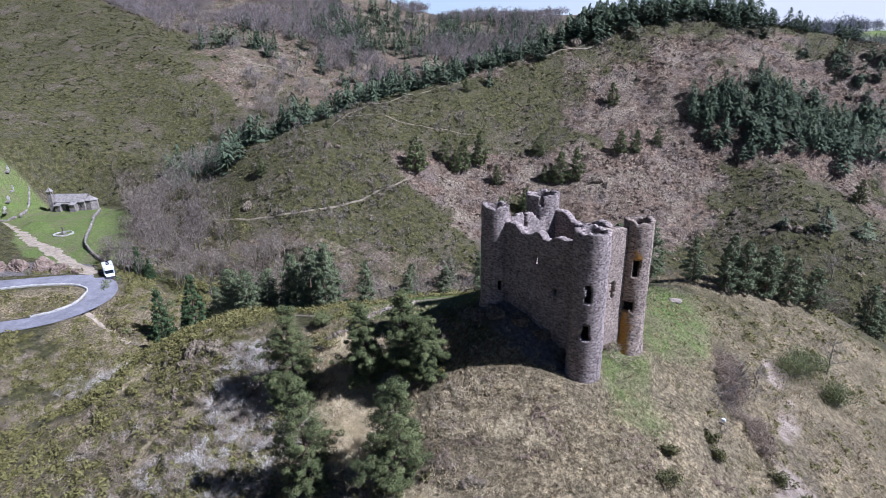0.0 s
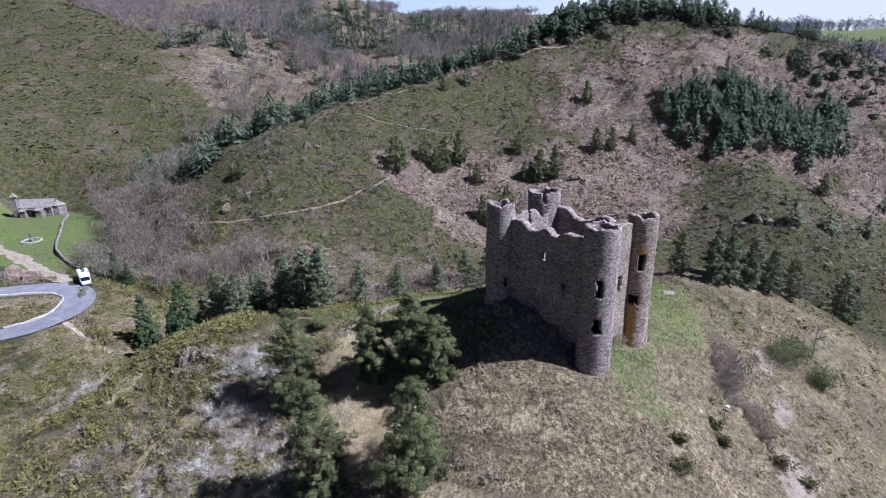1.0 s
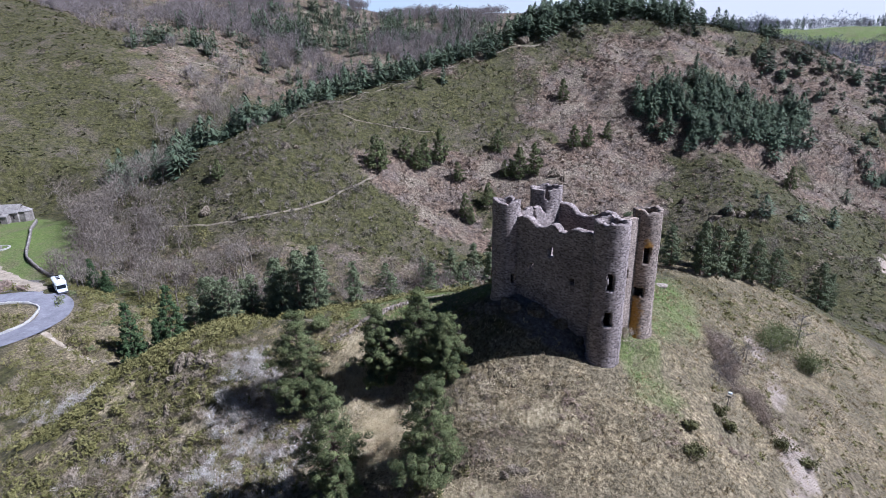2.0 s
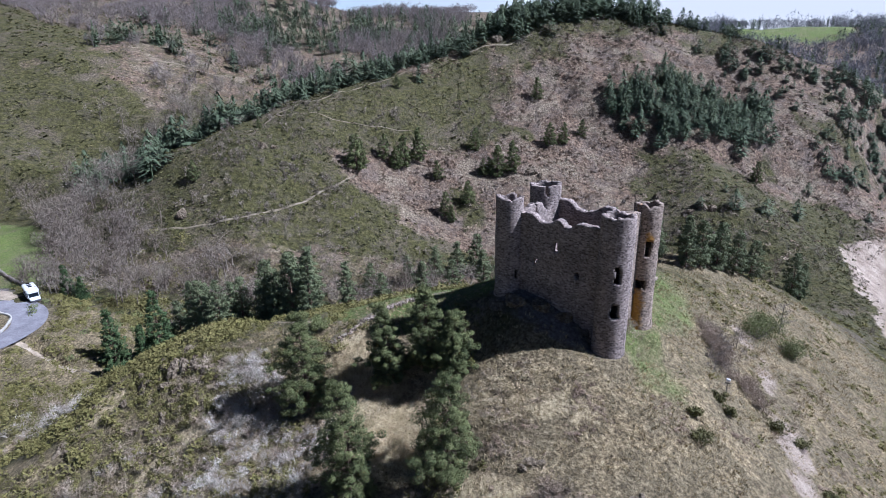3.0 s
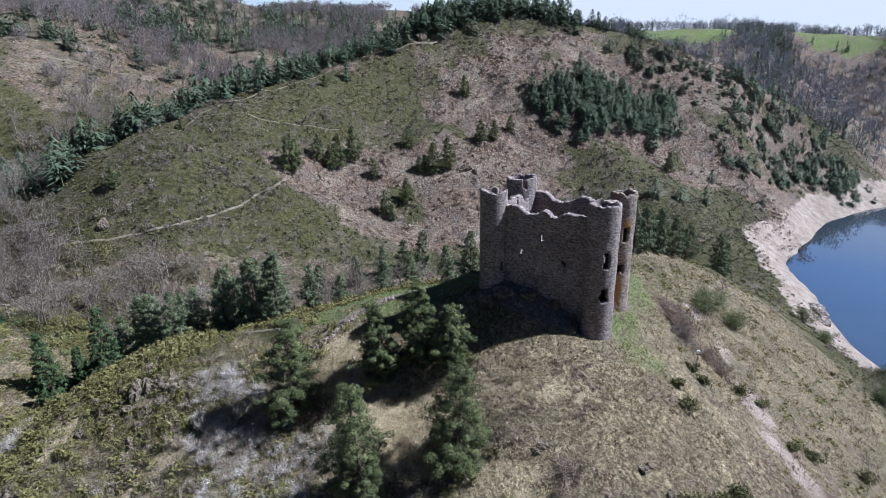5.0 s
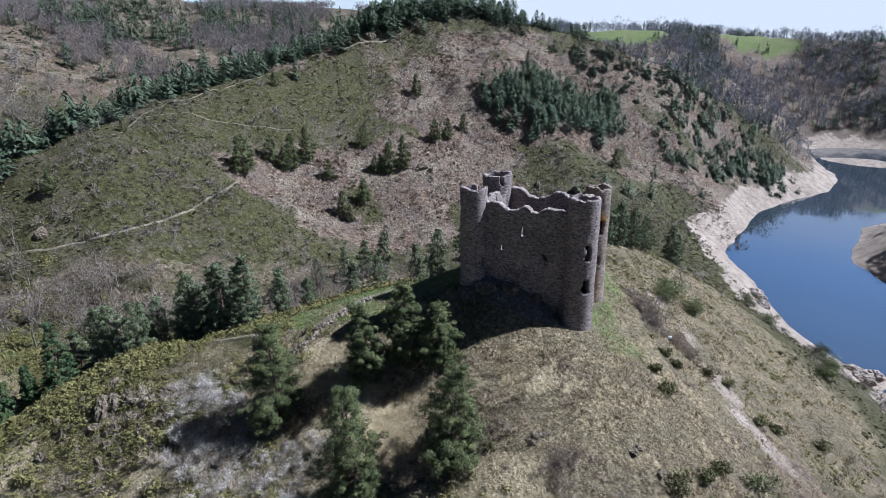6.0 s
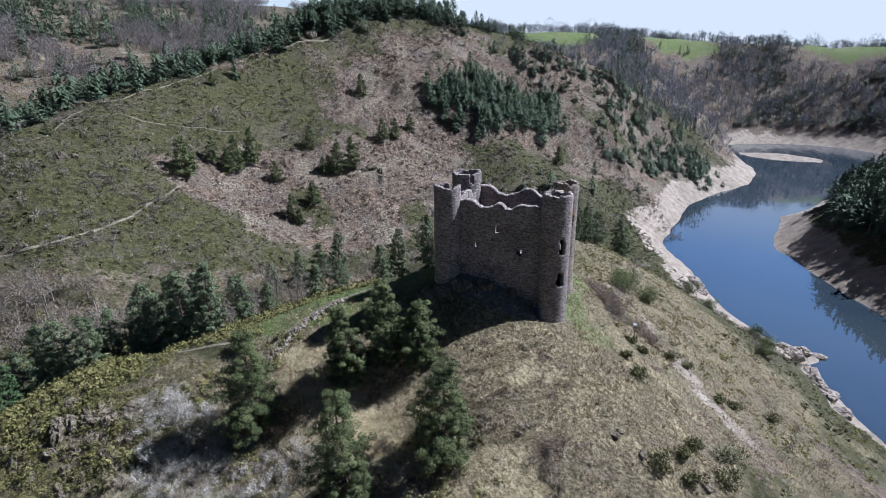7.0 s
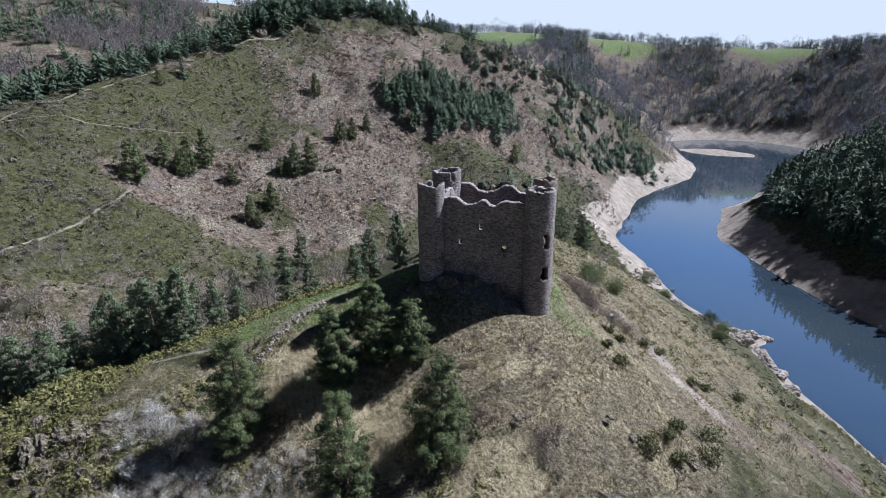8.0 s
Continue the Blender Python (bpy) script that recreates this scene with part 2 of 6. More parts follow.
HEATH = foliage_material("heath and broom", (0.032, 0.032, 0.011), (0.072, 0.070, 0.022), (0.150, 0.134, 0.052), plants=True, clump=0.3)
BROOM = foliage_material("broom scrub", (0.080, 0.072, 0.020), (0.145, 0.130, 0.038), (0.205, 0.179, 0.066), plants=True, clump=0.35)
BUSH_GREEN = foliage_material("dark broom", (0.058, 0.057, 0.018), (0.112, 0.106, 0.036), (0.185, 0.168, 0.070))
DRY_BRUSH = foliage_material("dry brushwood", (0.14, 0.107, 0.070), (0.28, 0.221, 0.150), (0.48, 0.40, 0.29), plants=True, clump=0.4)
BRACKEN = foliage_material("dry bracken", (0.082, 0.056, 0.037), (0.185, 0.130, 0.086), (0.35, 0.268, 0.182), plants=True, clump=0.3)
BLOSSOM = foliage_material("blackthorn blossom", (0.18, 0.146, 0.105), (0.37, 0.322, 0.255), (0.72, 0.665, 0.575), plants=True, clump=0.5)
DRY_GRASS = foliage_material("dry grass", (0.15, 0.116, 0.062), (0.33, 0.257, 0.135), (0.58, 0.472, 0.27), plants=True, clump=0.5)
# Bleached grass colour, raised further to read as sunlit.
PALE_GRASS = foliage_material("pale long grass", (0.35, 0.276, 0.142), (0.59, 0.483, 0.278), (0.79, 0.675, 0.445), plants=True, clump=0.5)
GREEN_GRASS = foliage_material("green grass", (0.085, 0.098, 0.026), (0.150, 0.168, 0.050), (0.26, 0.255, 0.11), plants=True)
SPRING_LEAVES = foliage_material("spring leaves", (0.068, 0.080, 0.026), (0.130, 0.145, 0.052), (0.22, 0.228, 0.098))
BARK = bark_material("pine bark", (0.07, 0.045, 0.032), (0.21, 0.14, 0.095))
GREY_BARK = bark_material("grey bark", (0.12, 0.10, 0.085), (0.30, 0.265, 0.23))
# ---- landforms: crests of the hills with the fall of their sides ----
WATER = 1.1
RIDGES = {
    # crest points (x, y, z), fall, rounding of the crest
    "spur": ([(-88, 85, 19.5), (-72, 77, 21.5), (-56, 70, 29.8), (-45, 70, 32.3), (-30, 66, 36.5), (-17, 63, 40), (0, 58, 42.6), (14, 64, 42), (30, 84, 39), (48, 100, 30), (70, 114, 16), (95, 124, 3)], 0.52, 9),
    "foreland": ([(2, 54, 42.3), (2, 46, 41), (0, 38, 38.2), (1, 30, 34.2), (1, 12, 24), (0, -10, 10)], 0.50, 8),
    "castle_rock": ([(-5, 58, 45.2), (-3.2, 55, 46.0), (0, 52.2, 45.9), (2.4, 50.2, 45.4), (3.6, 49.2, 44.8)], 1.05, 1.2),
    "main_hill": ([(-118, 138, 30), (-103, 152, 40), (-91, 161, 48.5), (-75, 172, 55), (-59, 186, 61.5), (-49, 197, 65.5), (-34, 210, 69), (-20, 222, 73.5), (-7, 232, 77), (10, 244, 83), (30, 258, 89), (60, 270, 92), (83, 275, 90), (105, 276, 88), (135, 272, 82), (168, 262, 68), (206, 254, 48), (231, 249, 32), (257, 244, 16), (284, 237, -1)], 0.72, 13),
    "west_hill": ([(-300, 300, 128), (-224, 270, 105), (-191, 250, 90), (-159, 235, 79), (-144, 222, 67), (-122, 205, 54), (-112, 194, 48), (-100, 178, 36)], 0.56, 14),
    "back_hill": ([(-420, 400, 165), (-140, 430, 129), (-70, 425, 110), (0, 445, 111), (70, 440, 106), (150, 460, 96)], 0.34, 25),
    "plateau": ([(150, 520, 96), (260, 540, 100), (400, 480, 96), (520, 350, 84), (600, 200, 79), (640, 0, 82)], 0.33, 60),
    "east_bank": ([(184, 148, 2), (183, 124, 14), (181, 108, 27), (181, 95, 37), (185, 75, 46), (192, 40, 54), (200, -40, 62)], 0.90, 5),
    "east_back": ([(196, 130, 12), (230, 105, 44), (290, 60, 62), (310, -60, 76)], 0.55, 14),
    "church_bench": ([(-100, 96, 26.5), (-122, 120, 28), (-145, 145, 30), (-190, 170, 34), (-260, 190, 44)], 0.16, 6),
    # unseen hills, added to keep low sky glow off the castle walls
    "unseen_hills": ([(-520, 120, 128), (-480, 40, 125), (-390, -130, 125), (-240, -290, 128), (0, -360, 122), (230, -350, 118), (460, -240, 112), (640, -60, 100)], 0.45, 40),
    "west_bank": ([(-125, 80, 30), (-160, 60, 42), (-220, 20, 66)], 0.42, 10),
}
# swellings and hollows that the crests alone do not give: x, y, reach, height
SWELLS = [(-60, 125, 16, 4.7), (-82, 134, 14, 2.8), (-52, 156, 16, 2.9), (110, 150, 18, 2.8), (-5, 165, 26, -7.0), (50, 190, 24, -7.2), (25, 218, 22, -6.8), (-35, 160, 24, -5.8), (-75, 62, 14, -1.4), (-40, 136, 22, 1.6), (85, 98, 18, 2.8), (36, 66, 14, -2.9), (-160, 182, 26, -6.1), (-130, 245, 26, 2.0), (-46, 64, 9, 2.7), (-3, 36, 8, -1.2), (-66, 79, 10, -1.6), (75, 163, 20, 7.1), (-7, 202, 20, -5.5), (-134, 186, 18, -7.0), (110, 233, 20, -6.5), (56, 240, 12, -4.5), (-75, 152, 11, 3.2), (-52, 136, 10, -5.0), (17, 46, 6.5, 1.5), (-29, 50, 8, -3.2), (-21, 41, 7, -2.4), (-13.5, 38, 5, -2.2), (-16, 49.5, 5, -1.4), (-21.8, 47.3, 4.5, 1.5), (-26, 56.5, 4.5, 1.2), (-19.8, 44.6, 3.2, 1.1)]


def crest_distance(px, py, crest):
    """Distance to a crest line and the crest's height at the nearest place."""
    best = np.full(px.shape, 1e9)
    high = np.zeros(px.shape)
    for (ax, ay, az), (bx, by, bz) in zip(crest, crest[1:]):
        dx, dy = bx - ax, by - ay
        t = np.clip(((px - ax) * dx + (py - ay) * dy) / (dx * dx + dy * dy), 0, 1)
        d = np.hypot(px - ax - t * dx, py - ay - t * dy)
        near = d < best
        best = np.where(near, d, best)
        high = np.where(near, az + t * (bz - az), high)
    return best, high


def landform(px, py):
    px, py = np.asarray(px, float), np.asarray(py, float)
    soft = 2.5
    total = np.exp(np.full(px.shape, -5.0) / soft)
    for crest, fall, rounding in RIDGES.values():
        parts = [crest_distance(px, py, ends) for ends in zip(crest, crest[1:])]
        near = np.minimum.reduce([d for d, _ in parts])
        pull = [np.exp((near - d) / 2.2) for d, _ in parts]
        high = sum(w * h for w, (_, h) in zip(pull, parts)) / sum(pull)
        side = high - fall * (np.sqrt(near * near + rounding * rounding) - rounding)
        total = total + np.exp(np.maximum(side, -60) / soft)
    z = soft * np.log(total)
    for x, y, reach, rise in SWELLS:
        z = z + rise * np.exp(-((px - x) ** 2 + (py - y) ** 2) / (reach * reach))
    return z


# the drowned valley: middle line of the lake with its half width
LAKE = [(70, -40, 24), (88, 14, 22), (100, 42, 20), (113, 66, 17), (120, 84, 19), (129.5, 107, 21), (147.5, 142, 21), (197, 178.5, 18.5), (262, 196, 22), (318, 226, 30), (372, 272, 62)]
# road centre line with its height
ROAD_MARKS = [(-215, 40, 31.0), (-165, 62, 29.6), (-135, 77, 28.6), (-113, 89, 27.6), (-105.5, 94.6, 27.0), (-99, 96.6, 26.6), (-94, 94.5, 26.2), (-91, 90.5, 25.9), (-90.2, 86.5, 25.6), (-92, 81.5, 25.2), (-96.5, 77.6, 24.9), (-103, 75, 24.6), (-125, 66, 24.0), (-160, 46, 23.3), (-210, 16, 22.0)]


def rounded_line(marks, rounds=2):
    """A line with its corners cut round."""
    for _ in range(rounds):
        cut = [marks[0]]
        for a, b in zip(marks, marks[1:]):
            cut.append(tuple(0.75 * p + 0.25 * q for p, q in zip(a, b)))
            cut.append(tuple(0.25 * p + 0.75 * q for p, q in zip(a, b)))
        marks = cut + [marks[-1]]
    return marks


ROAD = rounded_line(ROAD_MARKS)
# foot paths worn into the heath: x, y
FOOTPATHS = [
    ([(-70.5, 164), (-68.6, 170.5), (-66.4, 175.5), (-65, 180), (-58, 184), (-50, 191), (-41, 200.5), (-32, 210), (-23, 219), (-9, 229), (1, 234.5), (14, 236), (18, 238)], 0.6),
    ([(18, 238), (21, 240.5), (27, 244), (34, 247)], 0.5),
    ([(-66.4, 176), (-58, 177.8), (-46, 179.6), (-35, 183), (-22, 186)], 0.3),
    ([(-90, 131), (-80, 130), (-72.9, 130.9), (-65.9, 132), (-59.3, 137.7), (-55.3, 141.2), (-48.5, 147.3), (-42.3, 153.4), (-38.3, 161)], 0.5),
    ([(-28, 58.8), (-26.3, 60.3), (-24, 62), (-21.6, 63.6), (-18.6, 64.6), (-13, 66.2), (-7, 67), (0, 68)], 0.9),
    ([(-140, 246), (-128, 250), (-116, 254), (-104, 262)], 0.8),
    ([(-75, 79), (-66, 75.5), (-56, 73), (-46, 71), (-36, 68.5), (-26, 64.5)], 0.5),
]
TRACKS = {
    "church_track": ([(-100.5, 99.8, 26.8), (-111, 103.5, 27.5), (-121, 109, 28.2), (-136, 116, 28.8), (-152, 125, 29.4), (-175, 132, 30.5)], 1.6),
    "castle_path": ([(-89, 84, 25.2), (-85, 82.5, 23.3), (-80, 81, 21.6), (-76, 79, 21.6)], 0.6),
}


def smooth(v, low, high):
    t = np.clip((v - low) / (high - low), 0, 1)
    return t * t * (3 - 2 * t)


def lattice(i, j, seed):
    h = np.sin(i * 127.1 + j * 311.7 + seed * 74.7) * 43758.5453
    return (h - np.floor(h)) * 2 - 1


def fractal(px, py, size, octaves=4, seed=0.0):
    """Smooth fractal noise, about -1 to 1, on whole arrays."""
    total, weight = np.zeros(np.shape(px)), 1.0
    for k in range(octaves):
        a = 0.9 * k + seed
        u = (px * math.cos(a) - py * math.sin(a)) / size
        v = (px * math.sin(a) + py * math.cos(a)) / size
        i, j = np.floor(u), np.floor(v)
        f, g = u - i, v - j
        f, g = f * f * f * (f * (f * 6 - 15) + 10), g * g * g * (g * (g * 6 - 15) + 10)
        low = lattice(i, j, a) * (1 - f) + lattice(i + 1, j, a) * f
        high = lattice(i, j + 1, a) * (1 - f) + lattice(i + 1, j + 1, a) * f
        total = total + weight * (low * (1 - g) + high * g)
        size, weight = size * 0.48, weight * 0.52
    return total


def lake_distance(px, py):
    """Metres beyond the lake's edge (negative on the lake)."""
    d, half = crest_distance(px, py, LAKE)
    edge = d - half
    tip = np.hypot((px - 97) / 1.0, (py - 72) / 0.8) - 7.0          # rocky point of the near shore
    bay = fractal(px, py, 46, 3, 0.4) * 2.2
    return np.maximum(edge + bay * smooth(np.abs(edge), 60, 10), -tip - 0.5)


def height(px, py):
    px, py = np.asarray(px, float), np.asarray(py, float)
    z = landform(px, py)
    shore = lake_distance(px, py)
    floor = WATER + np.clip(0.10 * shore, 0, 16) + np.minimum(shore, 0) * 0.25
    z = 2.0 * np.logaddexp(z / 2.0, floor / 2.0)
    steep = 0.022 * np.maximum(shore - 12, 0) ** 2 * smooth(py, 192, 215) * smooth(px, 330, 280)
    cap = WATER + np.where(shore > 0, 0.62 * shore + steep, 0.3 * shore)
    z = -2.0 * np.logaddexp(-z / 2.0, -cap / 2.0)
    far = smooth(np.hypot(px, py - 60), 40, 130)
    rough = fractal(px, py, 60, 4, 0.9) * 1.6 * far + fractal(px, py, 11, 3, 2.1) * (0.28 + 0.35 * far)
    z = z + rough * smooth(shore, 1, 14)
    island = ellipse(px, py, 352, 270, 35, 17, -69)
    z = np.maximum(z, WATER + 3.0 - 3.5 * island)
    # levelled ground of the churchyard, and the castle's yard
    for x, y, level, reach in ((-127, 121, 28.8, 19), (-145, 143, 30.0, 26), (4.9, 47.2, 42.1, 3.0), (9.7, 52.6, 42.3, 4.2), (7.2, 50.2, 43.8, 2.2)):
        z = z + (level - z) * smooth(np.hypot(px - x, py - y), reach, reach * 0.5)
    # benches cut for the road and the tracks
    d, level = crest_distance(px, py, ROAD)
    z = z + (level - z) * smooth(d, 9.0, 4.2)
    for line, half in TRACKS.values():
        d, level = crest_distance(px, py, line)
        z = z + (level - z) * smooth(d, half * 3.5, half)
    return z


def spaced(low, high, fine_low, fine_high, fine, grow):
    """Grid lines, fine between two places and wider and wider towards the ends."""
    line = list(np.arange(fine_low, fine_high, fine))
    step = fine
    while line[-1] < high:
        step = min(step * grow, 260)
        line.append(line[-1] + step)
    step = fine
    while line[0] > low:
        step = min(step * grow, 260)
        line.insert(0, line[0] - step)
    return np.array(line)


def grid_mesh(name, xs, ys, zs):
    mesh = bpy.data.meshes.new(name)
    nx, ny = len(xs), len(ys)
    gx, gy = np.meshgrid(xs, ys)
    co = np.stack([gx, gy, zs], -1).reshape(-1, 3)
    mesh.vertices.add(len(co))
    mesh.vertices.foreach_set("co", co.ravel())
    i = (np.arange(ny - 1)[:, None] * nx + np.arange(nx - 1)[None, :]).ravel()
    quads = np.stack([i, i + 1, i + nx + 1, i + nx], 1)
    mesh.loops.add(quads.size)
    mesh.loops.foreach_set("vertex_index", quads.ravel().astype(np.int32))
    mesh.polygons.add(len(quads))
    mesh.polygons.foreach_set("loop_start", np.arange(0, quads.size, 4, dtype=np.int32))
    mesh.polygons.foreach_set("use_smooth", np.ones(len(quads), bool))
    mesh.update(calc_edges=True)
    return mesh


def ellipse(px, py, x, y, rx, ry, turn=0.0):
    c, s = math.cos(radians(turn)), math.sin(radians(turn))
    u, v = (px - x) * c + (py - y) * s, -(px - x) * s + (py - y) * c
    return np.hypot(u / rx, v / ry)


# green fields on the plateau: x, y, half sizes, turn
FIELDS = [(285, 482, 50, 42, 0), (434, 460, 36, 21, -45), (538, 360, 46, 15, -65), (640, 330, 60, 20, -65)]


def fields(px, py):
    total = 0.0
    for field in FIELDS:
        total = np.maximum(total, smooth(ellipse(px, py, *field) + 0.1 * fractal(px, py, 25, 2, 2.5), 1.12, 0.95))
    return total


def zones(px, py, z):
    """Cover of the land, 0 to 1, by name."""
    shore = lake_distance(px, py)
    turf = smooth(ellipse(px, py, 10, 66, 17, 11, 40), 1.3, 0.7) * 0.62
    turf = np.maximum(turf, smooth(ellipse(px, py, 9.5, 48, 4.8, 7.5, 30) + 0.25 * fractal(px, py, 4, 3, 3.9), 1.6, 0.3) * 0.57)
    turf = np.maximum(turf, smooth(ellipse(px, py, -10, 65, 17, 7.5, 165), 1.3, 0.8) * 1.1)
    turf = np.maximum(turf, smooth(ellipse(px, py, -128, 124, 30, 13, 140), 1.2, 0.95) * 1.1)
    turf = np.maximum(turf, smooth(ellipse(px, py, -158, 133, 13, 10, 140), 1.2, 0.9))
    turf = np.maximum(turf, fields(px, py))
    turf = np.maximum(turf, smooth(ellipse(px, py, -250, 420, 60, 30, 0), 1.2, 0.9))
    straw = smooth(ellipse(px, py, 3, 38, 20, 14, 20), 1.35, 0.75)
    straw = np.maximum(straw, smooth(ellipse(px, py, 40, 62, 34, 30, 40) + 0.3 * fractal(px, py, 15, 3, 1.7), 1.4, 0.6) * 0.7)
    straw = np.maximum(straw, np.maximum(smooth(ellipse(px, py, -20, 55, 14, 10, 150), 1.3, 0.8) * 0.9, smooth(ellipse(px, py, -18, 47, 10, 8, 60), 1.2, 0.8)))
    straw = np.maximum(straw, smooth(ellipse(px, py, -102, 85, 10, 5, 30), 1.3, 0.8) * 0.8)
    straw = np.maximum(straw, smooth(ellipse(px, py, -46, 46, 34, 18, -10) + 0.35 * fractal(px, py, 9, 3, 1.9), 1.2, 0.7) * 0.62)
    bracken = smooth(ellipse(px, py, 48, 198, 34, 44, -25) + 0.35 * fractal(px, py, 40, 3, 1.2), 1.25, 0.75) * 0.95
    bracken = np.maximum(bracken, smooth(ellipse(px, py, -8, 170, 36, 13, 10) + 0.4 * fractal(px, py, 30, 3, 2.2), 1.2, 0.8) * 0.9)
    bracken = np.maximum(bracken, smooth(ellipse(px, py, 100, 215, 60, 36, -15) + 0.5 * fractal(px, py, 40, 3, 3.2), 1.2, 0.7) * 0.85)
    bracken = np.maximum(bracken, smooth(ellipse(px, py, 10, 160, 32, 17, 5) + 0.4 * fractal(px, py, 24, 3, 6.2), 1.2, 0.8) * 0.85)
    bracken = np.maximum(bracken, smooth(ellipse(px, py, 40, 40, 9, 28, 20) + 0.3 * fractal(px, py, 6, 3, 1.3), 1.2, 0.8) * 0.8)
    bracken = np.maximum(bracken, smooth(ellipse(px, py, 26.5, 36.5, 15, 3.2, 55) + 0.35 * fractal(px, py, 5, 3, 2.3), 1.2, 0.7) * 0.9)
    bracken = np.maximum(bracken, smooth(ellipse(px, py, -20, 122, 110, 12, 5), 1.2, 0.7) * 0.5)
    bracken = np.maximum(bracken, smooth(ellipse(px, py, -105, 290, 70, 60, 0), 1.2, 0.7) * 0.6)
    bracken = np.maximum(bracken, smooth(fractal(px, py, 55, 4, 7.1), 0.45, 0.85) * 0.6 * smooth(py, 100, 130))
    bracken = np.maximum(bracken, smooth(ellipse(px, py, 195, 70, 90, 75, 0), 1.1, 0.9) * 0.25)
    bracken = np.maximum(bracken, smooth(px + py, 470, 500) * 0.85)
    bracken = np.maximum(bracken, smooth(ellipse(px, py, 168, 232, 75, 30, -8) + 0.3 * fractal(px, py, 24, 3, 3.6), 1.2, 0.7) * 0.6)
    bracken = np.maximum(bracken, smooth(py - 0.35 * px, 310, 345) * 0.55 * (px < 160) * smooth(py + 0.5 * px + 6 * fractal(px, py, 20, 3, 2.1), 158, 172))
    bracken = bracken * np.where((py > 130) & (py < 290) & (px > -60), 0.25 + 1.05 * smooth(fractal(px, py, 15, 4, 9.3), -0.95, -0.45), 1)
    bracken = bracken * (1 - 0.8 * smooth(ellipse(px, py, 80, 182, 26, 11, 12) + 0.3 * fractal(px, py, 10, 3, 1.1), 1.2, 0.8))
    bracken = bracken * (1 - 0.85 * smooth(ellipse(px, py, 82, 152, 40, 24, 0) + 0.3 * fractal(px, py, 12, 3, 4.1), 1.2, 0.8))
    rock = smooth(ellipse(px, py, -1, 51, 8, 2.6, -42), 1.3, 0.7) * 0.6
    rock = np.maximum(rock, smooth(ellipse(px, py, -117, 97, 15, 3.4, 25), 1.2, 0.9))
    sand = smooth(shore + 3 * fractal(px, py, 17, 3, 4.4), 17, 10) * smooth(z + 1.5 * fractal(px, py, 23, 3, 5.4), 11.5, 8.0)
    middle = np.interp(py, [-40, 14, 42, 66, 84, 106, 140], [70, 88, 100, 113, 120, 131, 150])
    sand = sand * np.where((px > middle) & (py < 146), smooth(z, 15, 11), 1)
    straw = np.maximum(straw, smooth(ellipse(px, py, -82, 84, 20, 11, -25) + 0.3 * fractal(px, py, 8, 3, 2.9), 1.2, 0.8) * 0.75)
    # patches of bleached grass, also painted pale to read as sunlit
    sunlit_hay = 0.0
    for x, y, rx, ry, turn in ((-17.5, 44.5, 5.5, 3.5, 20), (-19.5, 50.3, 3.5, 2.2, 0), (-22, 55, 4.5, 2.6, 20), (-2, 41.5, 5, 1.0, -20), (-10, 34, 6, 3.5, 0), (-60, 60, 5, 3, 20), (-45, 50, 6, 2.5, 30)):
        sunlit_hay = np.maximum(sunlit_hay, smooth(ellipse(px, py, x, y, rx, ry, turn) + 0.25 * fractal(px, py, 3.5, 2, 4.2), 1.15, 0.7))
    sand = sand * np.where((px < middle) & (py < 70), smooth(z + 2.5 * fractal(px, py, 9, 2, 6.2), 5.5, 2.5), 1)
    for x, y, rx, ry, turn in ((31, 65, 1.7, 6, -12), (27.8, 55, 2.0, 7, -18), (25.2, 44.5, 2.2, 7, -20), (23.4, 36, 2.0, 6, 0)):      # bare soil sliding down the slope
        sand = np.maximum(sand, smooth(ellipse(px, py, x, y, rx, ry, turn) + 0.45 * fractal(px, py, 3.0, 4, 2.2), 1.4, 0.3) * 0.75)
    return {"turf": turf, "straw": straw, "sunlit_hay": sunlit_hay * (1 - smooth(ellipse(px, py, 2.7, 54.1, 9, 6, -42), 1.1, 0.95)), "bracken": bracken, "rock": rock, "sand": sand}


XS = spaced(-3600, 3600, -80, 56, 0.9, 1.04)
YS = spaced(-2600, 4200, 16, 100, 1.0, 1.038)
GX, GY = np.meshgrid(XS, YS)
GZ = height(GX, GY)
ground = new("ground", grid_mesh("ground", XS, YS, GZ))
for zone_name, amount in zones(GX, GY, GZ).items():
    layer = ground.data.attributes.new(zone_name, "FLOAT", "POINT")
    layer.data.foreach_set("value", amount.ravel().astype(np.float32))
ground.data.materials.append(GROUND)
tagged(ground, "rugged heath and dry grass hills around a drowned valley", "ground", kind="structure")

water = new("water", grid_mesh("water", np.linspace(20, 900, 60), np.linspace(-200, 700, 60), np.full((60, 60), WATER)))
water.data.materials.append(WATER_SURFACE)
tagged(water, "calm dark blue reservoir water between sandy banks", "water", kind="structure")

# the sky low over the hills, all round
ring_turns = np.linspace(0, 2 * math.pi, 97)
ring_levels = np.linspace(-300, 2400, 10)
ring_co = np.array([(3300 * math.cos(a), 3300 * math.sin(a), z) for z in ring_levels for a in ring_turns[:-1]])
ring_mesh = bpy.data.meshes.new("backdrop")
ring_mesh.from_pydata(ring_co.tolist(), [], [(k * 96 + i, k * 96 + (i + 1) % 96, (k + 1) * 96 + (i + 1) % 96, (k + 1) * 96 + i) for k in range(9) for i in range(96)])
backdrop = new("backdrop", ring_mesh)
backdrop.data.materials.append(sky_material())
tagged(backdrop, "pale hazy blue sky low over the hills", "sky", kind="structure")

